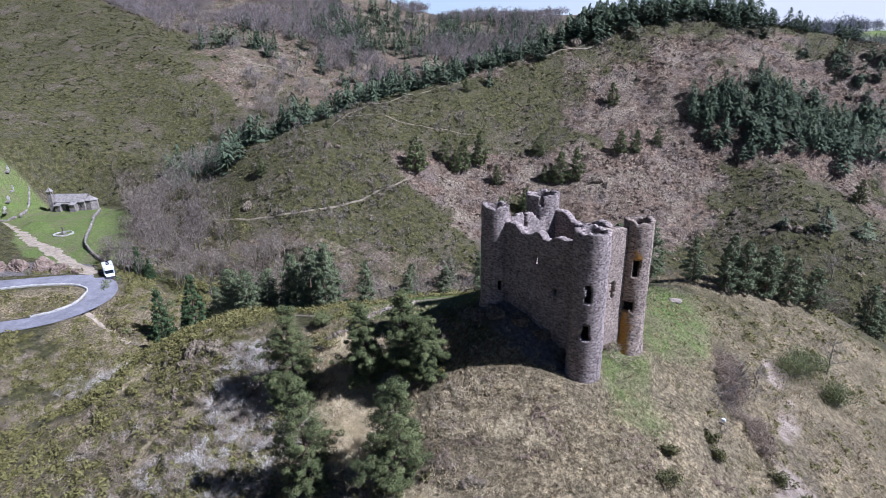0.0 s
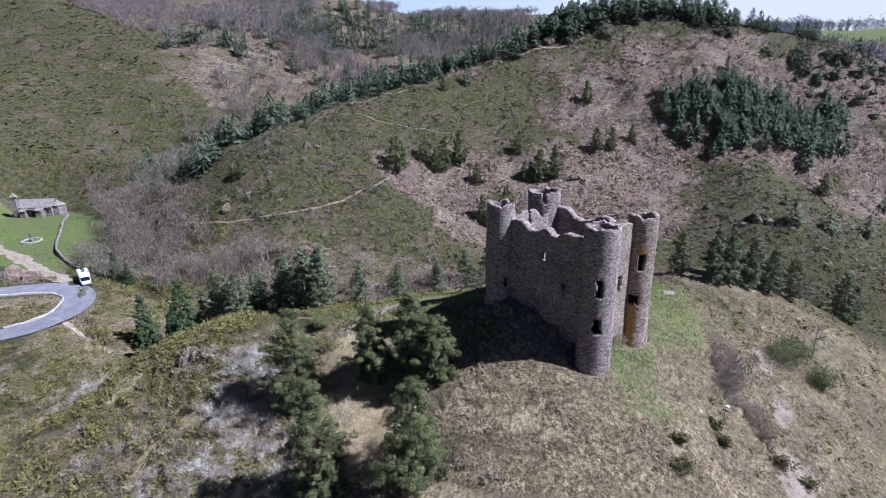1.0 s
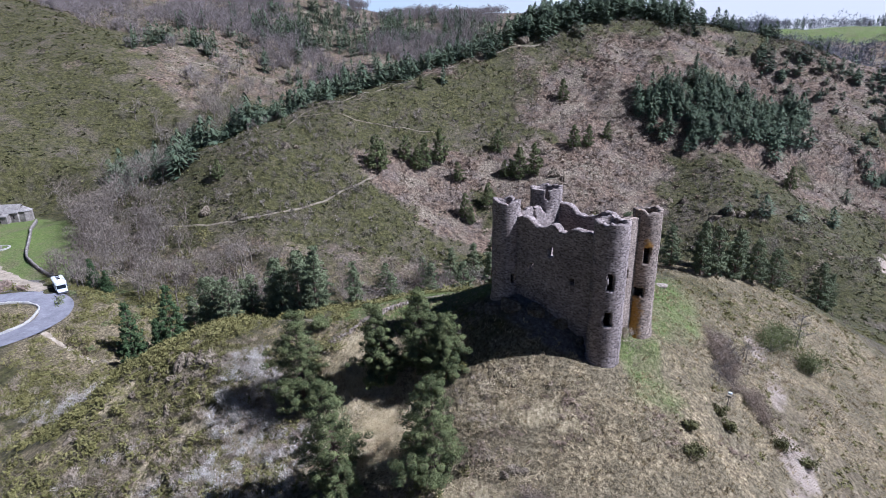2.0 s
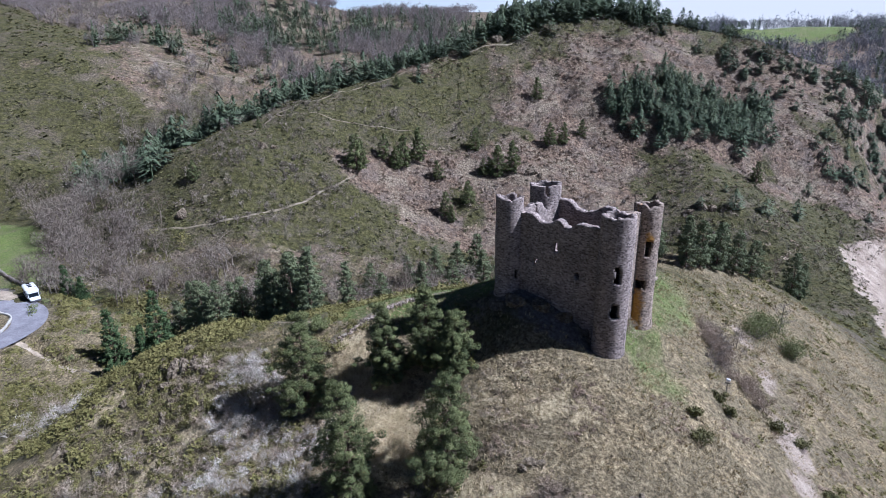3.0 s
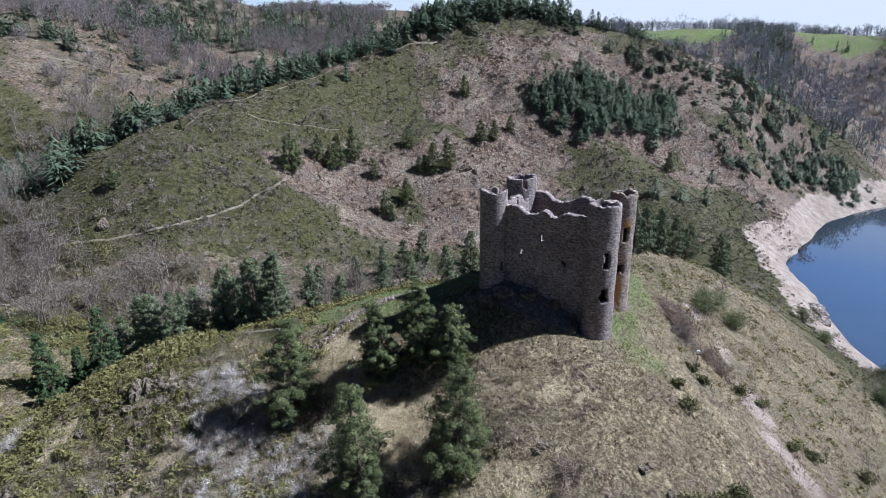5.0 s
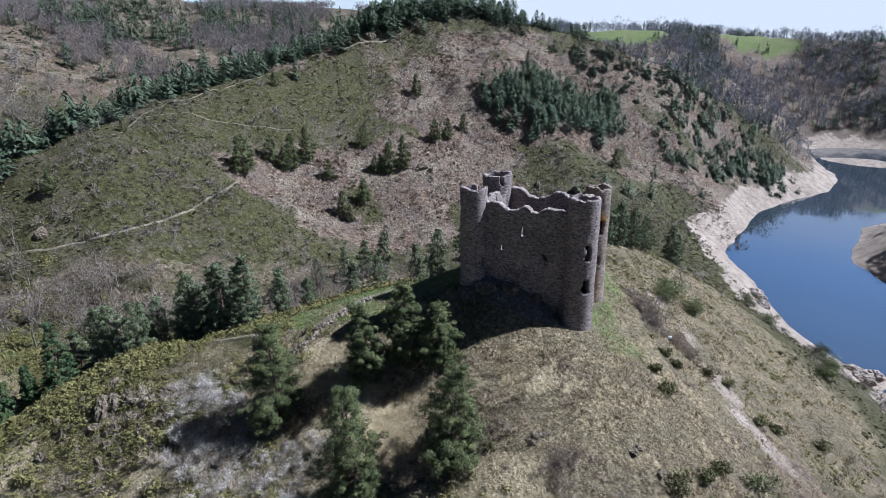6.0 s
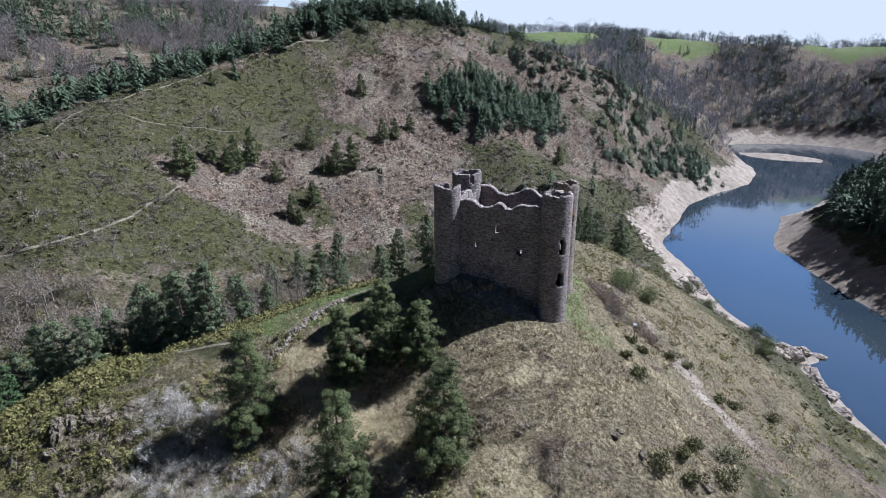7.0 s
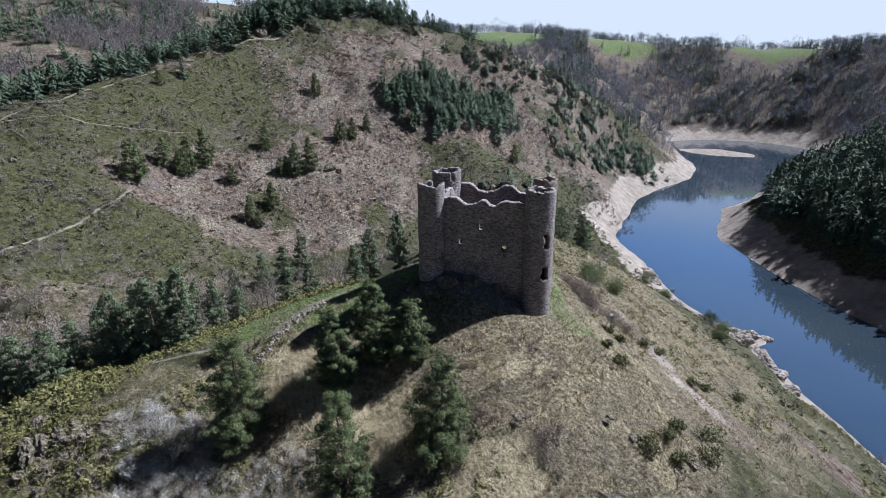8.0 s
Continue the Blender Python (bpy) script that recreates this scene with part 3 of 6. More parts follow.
# ---- builders ----
def part(name, mesh, mat, parent=None, label=""):
    """One mesh object, as a thing or as a part of one."""
    if isinstance(mesh, bmesh.types.BMesh):
        data = bpy.data.meshes.new(name)
        mesh.to_mesh(data)
        mesh.free()
        mesh = data
    ob = new(name, mesh)
    for m in mat if isinstance(mat, (list, tuple)) else [mat]:
        if m.name not in mesh.materials:
            mesh.materials.append(m)
    if parent is not None:
        ob.parent = parent
    if label:
        ob["label"] = label
    return ob


def soup(name, co, faces, smooth_shade=False):
    """A mesh from arrays: co n x 3, faces m x 3 or m x 4."""
    mesh = bpy.data.meshes.new(name)
    faces = np.asarray(faces, np.int32)
    mesh.vertices.add(len(co))
    mesh.vertices.foreach_set("co", np.asarray(co, np.float32).ravel())
    mesh.loops.add(faces.size)
    mesh.loops.foreach_set("vertex_index", faces.ravel())
    mesh.polygons.add(len(faces))
    mesh.polygons.foreach_set("loop_start", np.arange(0, faces.size, faces.shape[1], dtype=np.int32))
    if smooth_shade:
        mesh.polygons.foreach_set("use_smooth", np.ones(len(faces), bool))
    mesh.update(calc_edges=True)
    return mesh


def box(bm, x0, x1, y0, y1, z0, z1, m=None):
    made = bmesh.ops.create_cube(bm, size=1)["verts"]
    for v in made:
        v.co = Vector((x0 + (v.co.x + 0.5) * (x1 - x0), y0 + (v.co.y + 0.5) * (y1 - y0), z0 + (v.co.z + 0.5) * (z1 - z0)))
        if m is not None:
            v.co = m @ v.co
    return made


def ground_at(x, y):
    return float(height(np.array([x]), np.array([y]))[0])


def wall_shell(us, vs, place, keep):
    """A thick wall from cells: place(u, v, side) gives a corner, keep(u, v) tells which cells stand. Openings and broken tops get their reveals."""
    nu, nv = len(us) - 1, len(vs) - 1
    cu, cv = (us[:-1] + us[1:]) / 2, (vs[:-1] + vs[1:]) / 2
    stands = np.array([[bool(keep(u, v)) for v in cv] for u in cu])
    co, index, faces = [], {}, []

    def corner(i, j, side):
        key = (i, j, side)
        if key not in index:
            index[key] = len(co)
            co.append(place(us[i], vs[j], side))
        return index[key]

    for i in range(nu):
        for j in range(nv):
            if not stands[i, j]:
                continue
            faces.append([corner(i, j, 0), corner(i + 1, j, 0), corner(i + 1, j + 1, 0), corner(i, j + 1, 0)])
            faces.append([corner(i, j, 1), corner(i, j + 1, 1), corner(i + 1, j + 1, 1), corner(i + 1, j, 1)])
            for di, dj, a, b in ((-1, 0, (i, j), (i, j + 1)), (1, 0, (i + 1, j + 1), (i + 1, j)), (0, -1, (i + 1, j), (i, j)), (0, 1, (i, j + 1), (i + 1, j + 1))):
                k, l = i + di, j + dj
                if 0 <= k < nu and 0 <= l < nv and stands[k, l]:
                    continue
                faces.append([corner(*a, 0), corner(*b, 0), corner(*b, 1), corner(*a, 1)])
    return np.array(co), np.array(faces)

# ---- the castle: a long keep with a round tower at each corner ----
CASTLE = pose(2.7, 54.1, 0.25, 0, 0, -42.2)
KEEP_X, KEEP_Y = 6.25, 3.6
castle = new("ruined_castle")
castle.matrix_world = CASTLE
tagged(castle, "ruined grey-brown rubble stone castle with four round corner towers", "castle")


def uneven(a, b, seed):
    return noise.noise(Vector((a, b, seed * 7.7)))


def in_opening(u, v, openings, seed):
    """Ragged openings: middle u, middle v, half width, half height."""
    for ou, ov, hw, hh in openings:
        if abs(u - ou) < hw + 0.10 * uneven(u * 3, v * 3, seed) and abs(v - ov) < hh + 0.12 * uneven(v * 3, u * 3, seed + 1):
            return True
    return False


def tower(name, cx, cy, radius, thick, base, top, seed, openings=(), gap=None, batter=0.25, mat=None, lichen=(), label=""):
    """A hollow round tower; angles in degrees in the castle's own frame. gap: (from, to, height) where the shell has fallen."""
    steps = 60
    us = np.linspace(0, 2 * math.pi, steps + 1)
    vs = np.arange(base - 1.6, top + 1.2, 0.22)

    def crown_at(u):
        a = math.degrees(u)
        crown = top + 0.32 * uneven(math.cos(u) * 1.7, math.sin(u) * 1.7, seed) + 0.18 * uneven(math.cos(u) * 5, math.sin(u) * 5, seed + 3)
        crown += 0.12 * uneven(math.cos(u) * 9, math.sin(u) * 9, seed + 5)
        if gap:
            low, high, level = gap
            if (a - low) % 360 < (high - low) % 360:
                crown = min(crown, level + 0.5 * uneven(u * 2.0, seed, 1.0))
        return crown

    def place(u, v, side):
        u = u % (2 * math.pi) if u < 2 * math.pi - 1e-6 else 0.0
        v = min(v, crown_at(u))
        flare = batter * max(0.0, 1 - (v - base) / 3.0) ** 2
        r = radius + flare if side == 0 else radius - thick
        n = Vector((math.cos(u) * radius, math.sin(u) * radius, v))
        r += 0.035 * noise.noise(n * 2.3 + Vector((seed, 0, 0))) + 0.02 * noise.noise(n * 5.1) + 0.07 * noise.noise(n * 0.5 + Vector((0, seed, 0)))
        z = v + (0.07 * noise.noise(n * 3.1 + Vector((0, 0, seed))) if v > base else 0)
        return (cx + math.cos(u) * r, cy + math.sin(u) * r, z)

    def keep(u, v):
        if v > crown_at(u) + 0.10:
            return False
        return not in_opening(u * radius, v, [(radians(oa % 360) * radius, oz, hw, hh) for oa, oz, hw, hh in openings], seed)

    co, faces = wall_shell(us, vs, place, keep)
    mesh = soup(name, co, faces)
    weld = bmesh.new()
    weld.from_mesh(mesh)
    bmesh.ops.remove_doubles(weld, verts=weld.verts, dist=0.002)
    weld.to_mesh(mesh)
    weld.free()
    if lichen:
        layer = mesh.attributes.new("lichen", "FLOAT", "POINT")
        values = []
        for v in mesh.vertices:
            a = math.degrees(math.atan2(v.co.y - cy, v.co.x - cx))
            values.append(max(max(0.0, 1 - abs((a - la + 180) % 360 - 180) / wa) * max(0.0, 1 - abs(v.co.z - lz) / wz) ** 0.5 for la, lz, wa, wz in lichen))
        layer.data.foreach_set("value", values)
    return part(name, mesh, mat or MASONRY, castle, label)


tower("corner_tower", KEEP_X, -KEEP_Y, 1.64, 0.55, 41.3, 56.3, 1.0, batter=0.10,
      openings=[(-54, 46.9, 0.42, 0.80), (-54, 50.6, 0.28, 0.85)], label="round corner tower of coursed rubble stone")
tower("corner_tower", -KEEP_X - 0.1, -KEEP_Y, 1.57, 0.5, 44.3, 56.4, 2.0,
      openings=[(-20, 47.6, 0.25, 0.55), (-160, 49.0, 0.25, 0.6)], gap=(20, 95, 55.4), label="round corner tower with a broken crown")
tower("corner_tower", KEEP_X, KEEP_Y, 1.45, 0.5, 41.8, 56.0, 3.0,
      openings=[(-52, 51.4, 0.34, 0.85), (-76, 47.4, 0.62, 0.52)], mat=LICHEN_MASONRY,
      lichen=[(-84, 44.2, 62, 4.6), (-112, 50.5, 26, 7.0), (-52, 52.55, 34, 0.8)], label="round corner tower streaked with orange lichen")
tower("corner_tower", -KEEP_X, KEEP_Y, 1.85, 0.55, 42.5, 56.6, 4.0,
      openings=[(-52, 56.2, 0.22, 0.7), (-135, 52.0, 0.25, 0.6)], label="round corner tower broken open towards the keep")


def curtain(name, x0, x1, y0, y1, thick, base, top_line, seed, openings=(), mat=None, label=""):
    """A straight wall between two towers. top_line: heights of its broken top at even steps; openings: metres along, height, half sizes."""
    length = math.hypot(x1 - x0, y1 - y0)
    ux, uy = (x1 - x0) / length, (y1 - y0) / length
    us, vs = np.linspace(0, length, int(length / 0.2) + 1), np.arange(base, max(top_line) + 0.9, 0.2)
    marks = np.linspace(0, length, len(top_line))

    def top_at(u):
        return np.interp(u, marks, top_line) + 0.12 * uneven(u * 1.6, 0.3, seed) + 0.16 * uneven(u * 4, 0.8, seed) + 0.12 * uneven(u * 11, 0.4, seed)

    def place(u, v, side):
        off = side * thick
        v = min(v, top_at(u))
        n = Vector((x0 + ux * u, y0 + uy * u, v))
        rough = 0.04 * noise.noise(n * 2.4 + Vector((seed, 3, 0))) + 0.02 * noise.noise(n * 5.3) + 0.06 * noise.noise(n * 0.6)
        off += rough if side == 0 else -rough
        return (x0 + ux * u - uy * off, y0 + uy * u + ux * off, v + (0.06 * noise.noise(n * 3.3) if v > base else 0))

    def keep(u, v):
        return v < top_at(u) + 0.09 and not in_opening(u, v, openings, seed)

    co, faces = wall_shell(us, vs, place, keep)
    return part(name, soup(name, co, faces), mat or MASONRY, castle, label)


# long wall towards the slope, long wall behind, and the two short walls
curtain("long_wall", -KEEP_X + 0.9, KEEP_X - 1.0, -KEEP_Y - 0.1, -KEEP_Y - 0.1, 0.9, 41.5,
        [54.9, 54.9, 54.8, 53.95, 54.3, 54.75, 54.0, 54.7, 54.6, 54.5, 54.5], 5.0,
        openings=[(2.45, 49.5, 0.27, 0.40), (4.95, 51.7, 0.34, 0.56), (7.62, 49.15, 0.30, 0.30)], label="long rubble wall with a wavy broken top")
curtain("long_wall", -KEEP_X + 1.0, KEEP_X - 0.8, KEEP_Y + 0.2, KEEP_Y + 0.2, 0.9, 42.0,
        [55.0, 54.9, 55.0, 53.95, 53.9, 54.2, 54.85, 54.75, 53.9, 53.8, 54.5], 6.0,
        openings=[(3.2, 50.5, 0.3, 0.6), (6.5, 47.0, 0.45, 0.8), (8.6, 51.0, 0.3, 0.5)], label="long rubble wall with a wavy broken top")
curtain("end_wall", KEEP_X - 0.1, KEEP_X - 0.1, -KEEP_Y + 1.2, KEEP_Y - 1.1, 0.9, 41.3,
        [55.9, 56.0, 55.7, 55.5, 55.2], 7.0, openings=[(2.75, 49.4, 0.38, 0.85)], mat=LICHEN_MASONRY, label="short rubble end wall with a ragged window hole")
curtain("end_wall", -KEEP_X - 0.2, -KEEP_X - 0.2, KEEP_Y - 1.0, -KEEP_Y + 1.0, 0.9, 42.5,
        [54.9, 54.2, 53.2, 53.8, 55.2], 8.0, openings=[(2.6, 50.0, 0.3, 0.7)], label="short rubble end wall with a gap in its top")
curtain("cross_wall", -KEEP_X + 1.6, -KEEP_X + 1.6, -KEEP_Y + 0.4, KEEP_Y - 0.4, 0.6, 43.5,
        [54.7, 55.3, 55.2, 54.0, 54.6], 9.0, openings=[(2.4, 54.6, 0.3, 0.9)], label="inner wall stub with a doorway")

# ---- plants ----
dice = np.random.default_rng(11)


def spray(centres, radii, per, size, flat=0.75, rng=dice, outward=None, loose=0.45, slim=1.0):
    """Small triangles about the given centres, facing outwards, as tufts of needles or leaves."""
    centres = np.repeat(np.asarray(centres, float), per, 0)
    radii = np.repeat(np.broadcast_to(np.asarray(radii, float), (len(centres) // per,)), per)
    way = rng.normal(size=(len(centres), 3))
    way /= np.linalg.norm(way, axis=1, keepdims=True)
    facing = (way if outward is None else np.asarray(outward, float)) + rng.normal(size=way.shape) * loose
    facing /= np.linalg.norm(facing, axis=1, keepdims=True)
    way[:, 2] *= flat
    place = centres + way * (radii * rng.uniform(0.45, 1.0, len(radii)) ** 0.6)[:, None]
    a = np.cross(facing, rng.normal(size=place.shape))
    a /= np.linalg.norm(a, axis=1, keepdims=True) + 1e-9
    b = np.cross(facing, a)
    s = (size * rng.uniform(0.6, 1.3, len(place)))[:, None]
    co = np.stack([place - a * s * 0.5 * slim, place + a * s * 0.5 * slim, place + b * s * 0.85 / slim], 1).reshape(-1, 3)
    return co, np.arange(len(co)).reshape(-1, 3)


def cone_between(p, q, r0, r1, sides=5):
    p, q = np.array(p, float), np.array(q, float)
    axis = q - p
    axis = axis / (np.linalg.norm(axis) + 1e-9)
    side = np.cross(axis, (0.31, 0.82, 0.48))
    side /= np.linalg.norm(side)
    other = np.cross(axis, side)
    a = np.linspace(0, 2 * math.pi, sides, endpoint=False)
    ring = np.cos(a)[:, None] * side + np.sin(a)[:, None] * other
    co = np.concatenate([p + ring * r0, q + ring * r1])
    i = np.arange(sides)
    j = (i + 1) % sides
    return co, np.concatenate([np.stack([i, j, sides + i], 1), np.stack([j, sides + j, sides + i], 1)])


def gather(pieces):
    cos, faces, start = [], [], 0
    for co, face in pieces:
        cos.append(co)
        faces.append(np.asarray(face) + start)
        start += len(co)
    return np.concatenate(cos), np.concatenate(faces)


def pine_shape(rng, tall, spread, limbs, per, size, bare=0.18, shape="pine", lean=0.0):
    """Trunk and limbs, and the needle clumps, of one conifer with its foot at the origin."""
    wood, clumps, radii = [], [], []
    bend = np.array([rng.uniform(-1, 1), rng.uniform(-1, 1), 0]) * lean
    knots = [np.array([0, 0, -0.4]) + bend * (k / 4) ** 2 * tall * 0.1 + np.array([0, 0, (tall + 0.4) * k / 4]) for k in range(5)]
    thick = tall * 0.021
    for k in range(4):
        wood.append(cone_between(knots[k], knots[k + 1], thick * (1 - k / 4.2), thick * (1 - (k + 1) / 4.2), 7))
    heavy = rng.uniform(0, 2 * math.pi)
    for n in range(limbs):
        t = bare + (1 - bare) * ((n + rng.uniform(0, 1)) / limbs) ** 1.15
        root = knots[0] + bend * t * t * tall * 0.1 + np.array([0, 0, t * (tall + 0.4)])
        a = n * 2.399 + rng.uniform(-0.6, 0.6)
        if shape == "pine":
            reach = spread * (1 - t) ** 0.78 * 1.12 * min(1.0, 0.5 + 1.8 * (t - bare)) * rng.uniform(0.42, 1.12) * (1 + 0.24 * math.cos(a - heavy) + 0.16 * math.sin(t * 17 + a))
            rise = rng.uniform(-0.12, 0.30)
        else:
            reach = spread * (1 - t) ** 0.9 * rng.uniform(0.75, 1.08)
            rise = rng.uniform(-0.35, -0.05)
        reach = max(reach, spread * 0.12)
        tip = root + np.array([math.cos(a), math.sin(a), rise]) * reach
        wood.append(cone_between(root, tip, thick * 0.32 * (1 - t * 0.6), 0.015, 3))
        count = max(1, int(round(reach / (spread * 0.26))))
        side = np.array([-math.sin(a), math.cos(a), 0])
        for k in range(count):
            f = 0.30 + 0.70 * (k + 1.0) / count
            jitter = side * rng.normal() * spread * 0.09 * f + rng.normal(size=3) * spread * 0.03
            clumps.append(root + (tip - root) * f + jitter + np.array([0, 0, 0.1]))
            radii.append(spread * rng.uniform(0.09, 0.165) * (0.8 if shape == "fir" else 1.0))
    clumps.append(knots[-1])
    radii.append(spread * 0.12)
    clumps = np.array(clumps)
    # tufts look outwards from their bough and from the trunk, and a little upwards
    centre = np.repeat(clumps, per, 0)
    way = rng.normal(size=centre.shape)
    way /= np.linalg.norm(way, axis=1, keepdims=True)
    out = centre * (1, 1, 0)
    out = out / (np.linalg.norm(out, axis=1, keepdims=True) + 1e-6) * 0.45 + np.array([0, 0, 0.35])
    place = centre + way * (1, 1, 0.62) * (np.repeat(radii, per) * rng.uniform(0.5, 1.0, len(centre)) ** 0.5)[:, None]
    return gather(wood), spray(place, 0.01, 1, size, 1.0, rng, outward=way + out, loose=0.45, slim=0.7)


def tree_thing(name, at, shape, needles, bark, label, category="tree", turn=0.0, group=""):
    wood, crown = shape
    tree = new(name)
    tree.matrix_world = pose(at[0], at[1], at[2], 0, 0, turn)
    part("trunk", soup("trunk", *wood), bark, tree, "reddish-brown bare trunk with limbs")
    part("crown", soup("crown", *crown), needles, tree)
    tagged(tree, label, category, group)
    return tree


def scatter(name, shapes, xs, ys, sizes, mat, label, category, rng=dice, sink=0.1, tall=None):
    """One joined mesh of many small plants standing on the land."""
    zs = height(xs, ys)
    pick = rng.integers(0, len(shapes), len(xs))
    cos, faces, tones, start = [], [], [], 0
    for k, (co, face) in enumerate(shapes):
        chosen = np.nonzero(pick == k)[0]
        if not len(chosen):
            continue
        a = rng.uniform(0, 2 * math.pi, len(chosen))
        c, s = np.cos(a)[:, None], np.sin(a)[:, None]
        z_size = sizes[chosen] * (1 if tall is None else rng.uniform(*tall, len(chosen)))
        x = (co[None, :, 0] * c - co[None, :, 1] * s) * sizes[chosen][:, None] + xs[chosen][:, None]
        y = (co[None, :, 0] * s + co[None, :, 1] * c) * sizes[chosen][:, None] + ys[chosen][:, None]
        z = co[None, :, 2] * z_size[:, None] + zs[chosen][:, None] - sink * sizes[chosen][:, None]
        cos.append(np.stack([x, y, z], -1).reshape(-1, 3))
        faces.append((face[None] + (np.arange(len(chosen)) * len(co))[:, None, None]).reshape(-1, face.shape[1]) + start)
        tones.append(np.repeat(rng.uniform(0, 1, len(chosen)), len(co)))
        start += len(chosen) * len(co)
    ob = part(name, soup(name, np.concatenate(cos), np.concatenate(faces)), mat)
    ob.data.attributes.new("tone", "FLOAT", "POINT").data.foreach_set("value", np.concatenate(tones).astype(np.float32))
    tagged(ob, label, category, kind="stuff")
    return ob


def strewn(count, x0, x1, y0, y1, chance, rng=dice):
    """Random places in a stretch of the plan, kept by a chance from 0 to 1."""
    xs, ys = rng.uniform(x0, x1, count), rng.uniform(y0, y1, count)
    kept = rng.uniform(0, 1, count) < chance(xs, ys)
    return xs[kept], ys[kept]


def off_road(xs, ys, room=3.6):
    d, _ = crest_distance(xs, ys, ROAD)
    free = smooth(d, room, room + 1.5)
    for line, half in TRACKS.values():
        d, _ = crest_distance(xs, ys, line)
        free = free * smooth(d, half * 0.8, half * 1.6)
    return free


def off_castle(xs, ys):
    inverse = CASTLE.inverted()
    lx = inverse[0][0] * xs + inverse[0][1] * ys + inverse[0][3]
    ly = inverse[1][0] * xs + inverse[1][1] * ys + inverse[1][3]
    return 1.0 - (np.abs(lx) < KEEP_X + 2.2) * (np.abs(ly) < KEEP_Y + 2.2)


# shapes shared by the joined covers
def bush_shapes(count, per, size, slim=1.0, loose=0.35):
    """Low uneven mounds, one metre across, of leaf tufts that look outwards."""
    made = []
    for _ in range(count):
        mounds = dice.normal(size=(3, 3)) * (0.22, 0.22, 0.0)
        wide = dice.uniform(0.28, 0.46, 3)
        home = dice.integers(0, 3, per)
        way = dice.normal(size=(per, 3))
        way[:, 2] = np.abs(way[:, 2]) + 0.05
        way /= np.linalg.norm(way, axis=1, keepdims=True)
        place = mounds[home] + way * (1, 1, 1.15) * (wide[home] * dice.uniform(0.72, 1.05, per))[:, None]
        made.append(spray(place, 0.01, 1, size, 1.0, outward=way + (0, 0, 0.15), loose=loose, slim=slim))
    return made


def twig_shapes(count, twigs, length, width=0.03, trunk=True):
    """Leafless trees and bushes: a rounded crown of thin twigs, about one metre across and 1.2 high."""
    made = []
    for _ in range(count):
        way = dice.normal(size=(twigs, 3))
        way /= np.linalg.norm(way, axis=1, keepdims=True)
        lobes = dice.normal(size=(4, 3)) * (0.2, 0.2, 0.16)
        base = np.array([0, 0, 0.62]) + lobes[dice.integers(0, 4, twigs)] + way * dice.uniform(0.02, 0.26, twigs)[:, None]
        base[:, 2] = np.maximum(base[:, 2], 0.08)
        way = way + np.array([0, 0, 0.4]) + dice.normal(size=(twigs, 3)) * 0.3
        way /= np.linalg.norm(way, axis=1, keepdims=True)
        tip = base + way * (length * dice.uniform(0.4, 1.2, twigs))[:, None]
        side = np.cross(way, dice.normal(size=(twigs, 3)))
        side /= np.linalg.norm(side, axis=1, keepdims=True)
        co = np.stack([base - side * width, base + side * width, tip], 1).reshape(-1, 3)
        pieces = [(co, np.arange(len(co)).reshape(-1, 3))]
        if trunk:
            pieces.append(cone_between((0, 0, -0.2), (0.03, 0.02, 0.6), 0.035, 0.015, 3))
        made.append(gather(pieces))
    return made


def crown_shapes(count, twigs, length, width):
    """Leafless trees with rounded crowns of fine short twigs on a few limbs, about one metre across and 1.2 high."""
    made = []
    for _ in range(count):
        lobes = dice.normal(size=(6, 3)) * (0.22, 0.22, 0.15) + (0, 0, 0.68)
        way = dice.normal(size=(twigs, 3))
        way /= np.linalg.norm(way, axis=1, keepdims=True)
        home = dice.integers(0, 6, twigs)
        base = lobes[home] + way * (1, 1, 0.8) * dice.uniform(0.10, 0.24, twigs)[:, None]
        base[:, 2] = np.maximum(base[:, 2], 0.10)
        along_way = way * 0.8 + (0, 0, 0.35) + dice.normal(size=(twigs, 3)) * 0.6
        along_way /= np.linalg.norm(along_way, axis=1, keepdims=True)
        tip = base + along_way * (length * dice.uniform(0.5, 1.3, twigs))[:, None]
        side = np.cross(along_way, way + dice.normal(size=(twigs, 3)) * 0.3)
        side /= np.linalg.norm(side, axis=1, keepdims=True) + 1e-9
        co = np.stack([base - side * width, base + side * width, tip], 1).reshape(-1, 3)
        limbs = [cone_between((0, 0, -0.2), (0.02, 0.01, 0.42), 0.03, 0.02, 3)] + [cone_between((0.02, 0.01, 0.35), tuple(l), 0.014, 0.005, 3) for l in lobes[:4]]
        made.append(gather([(co, np.arange(len(co)).reshape(-1, 3))] + limbs))
    return made


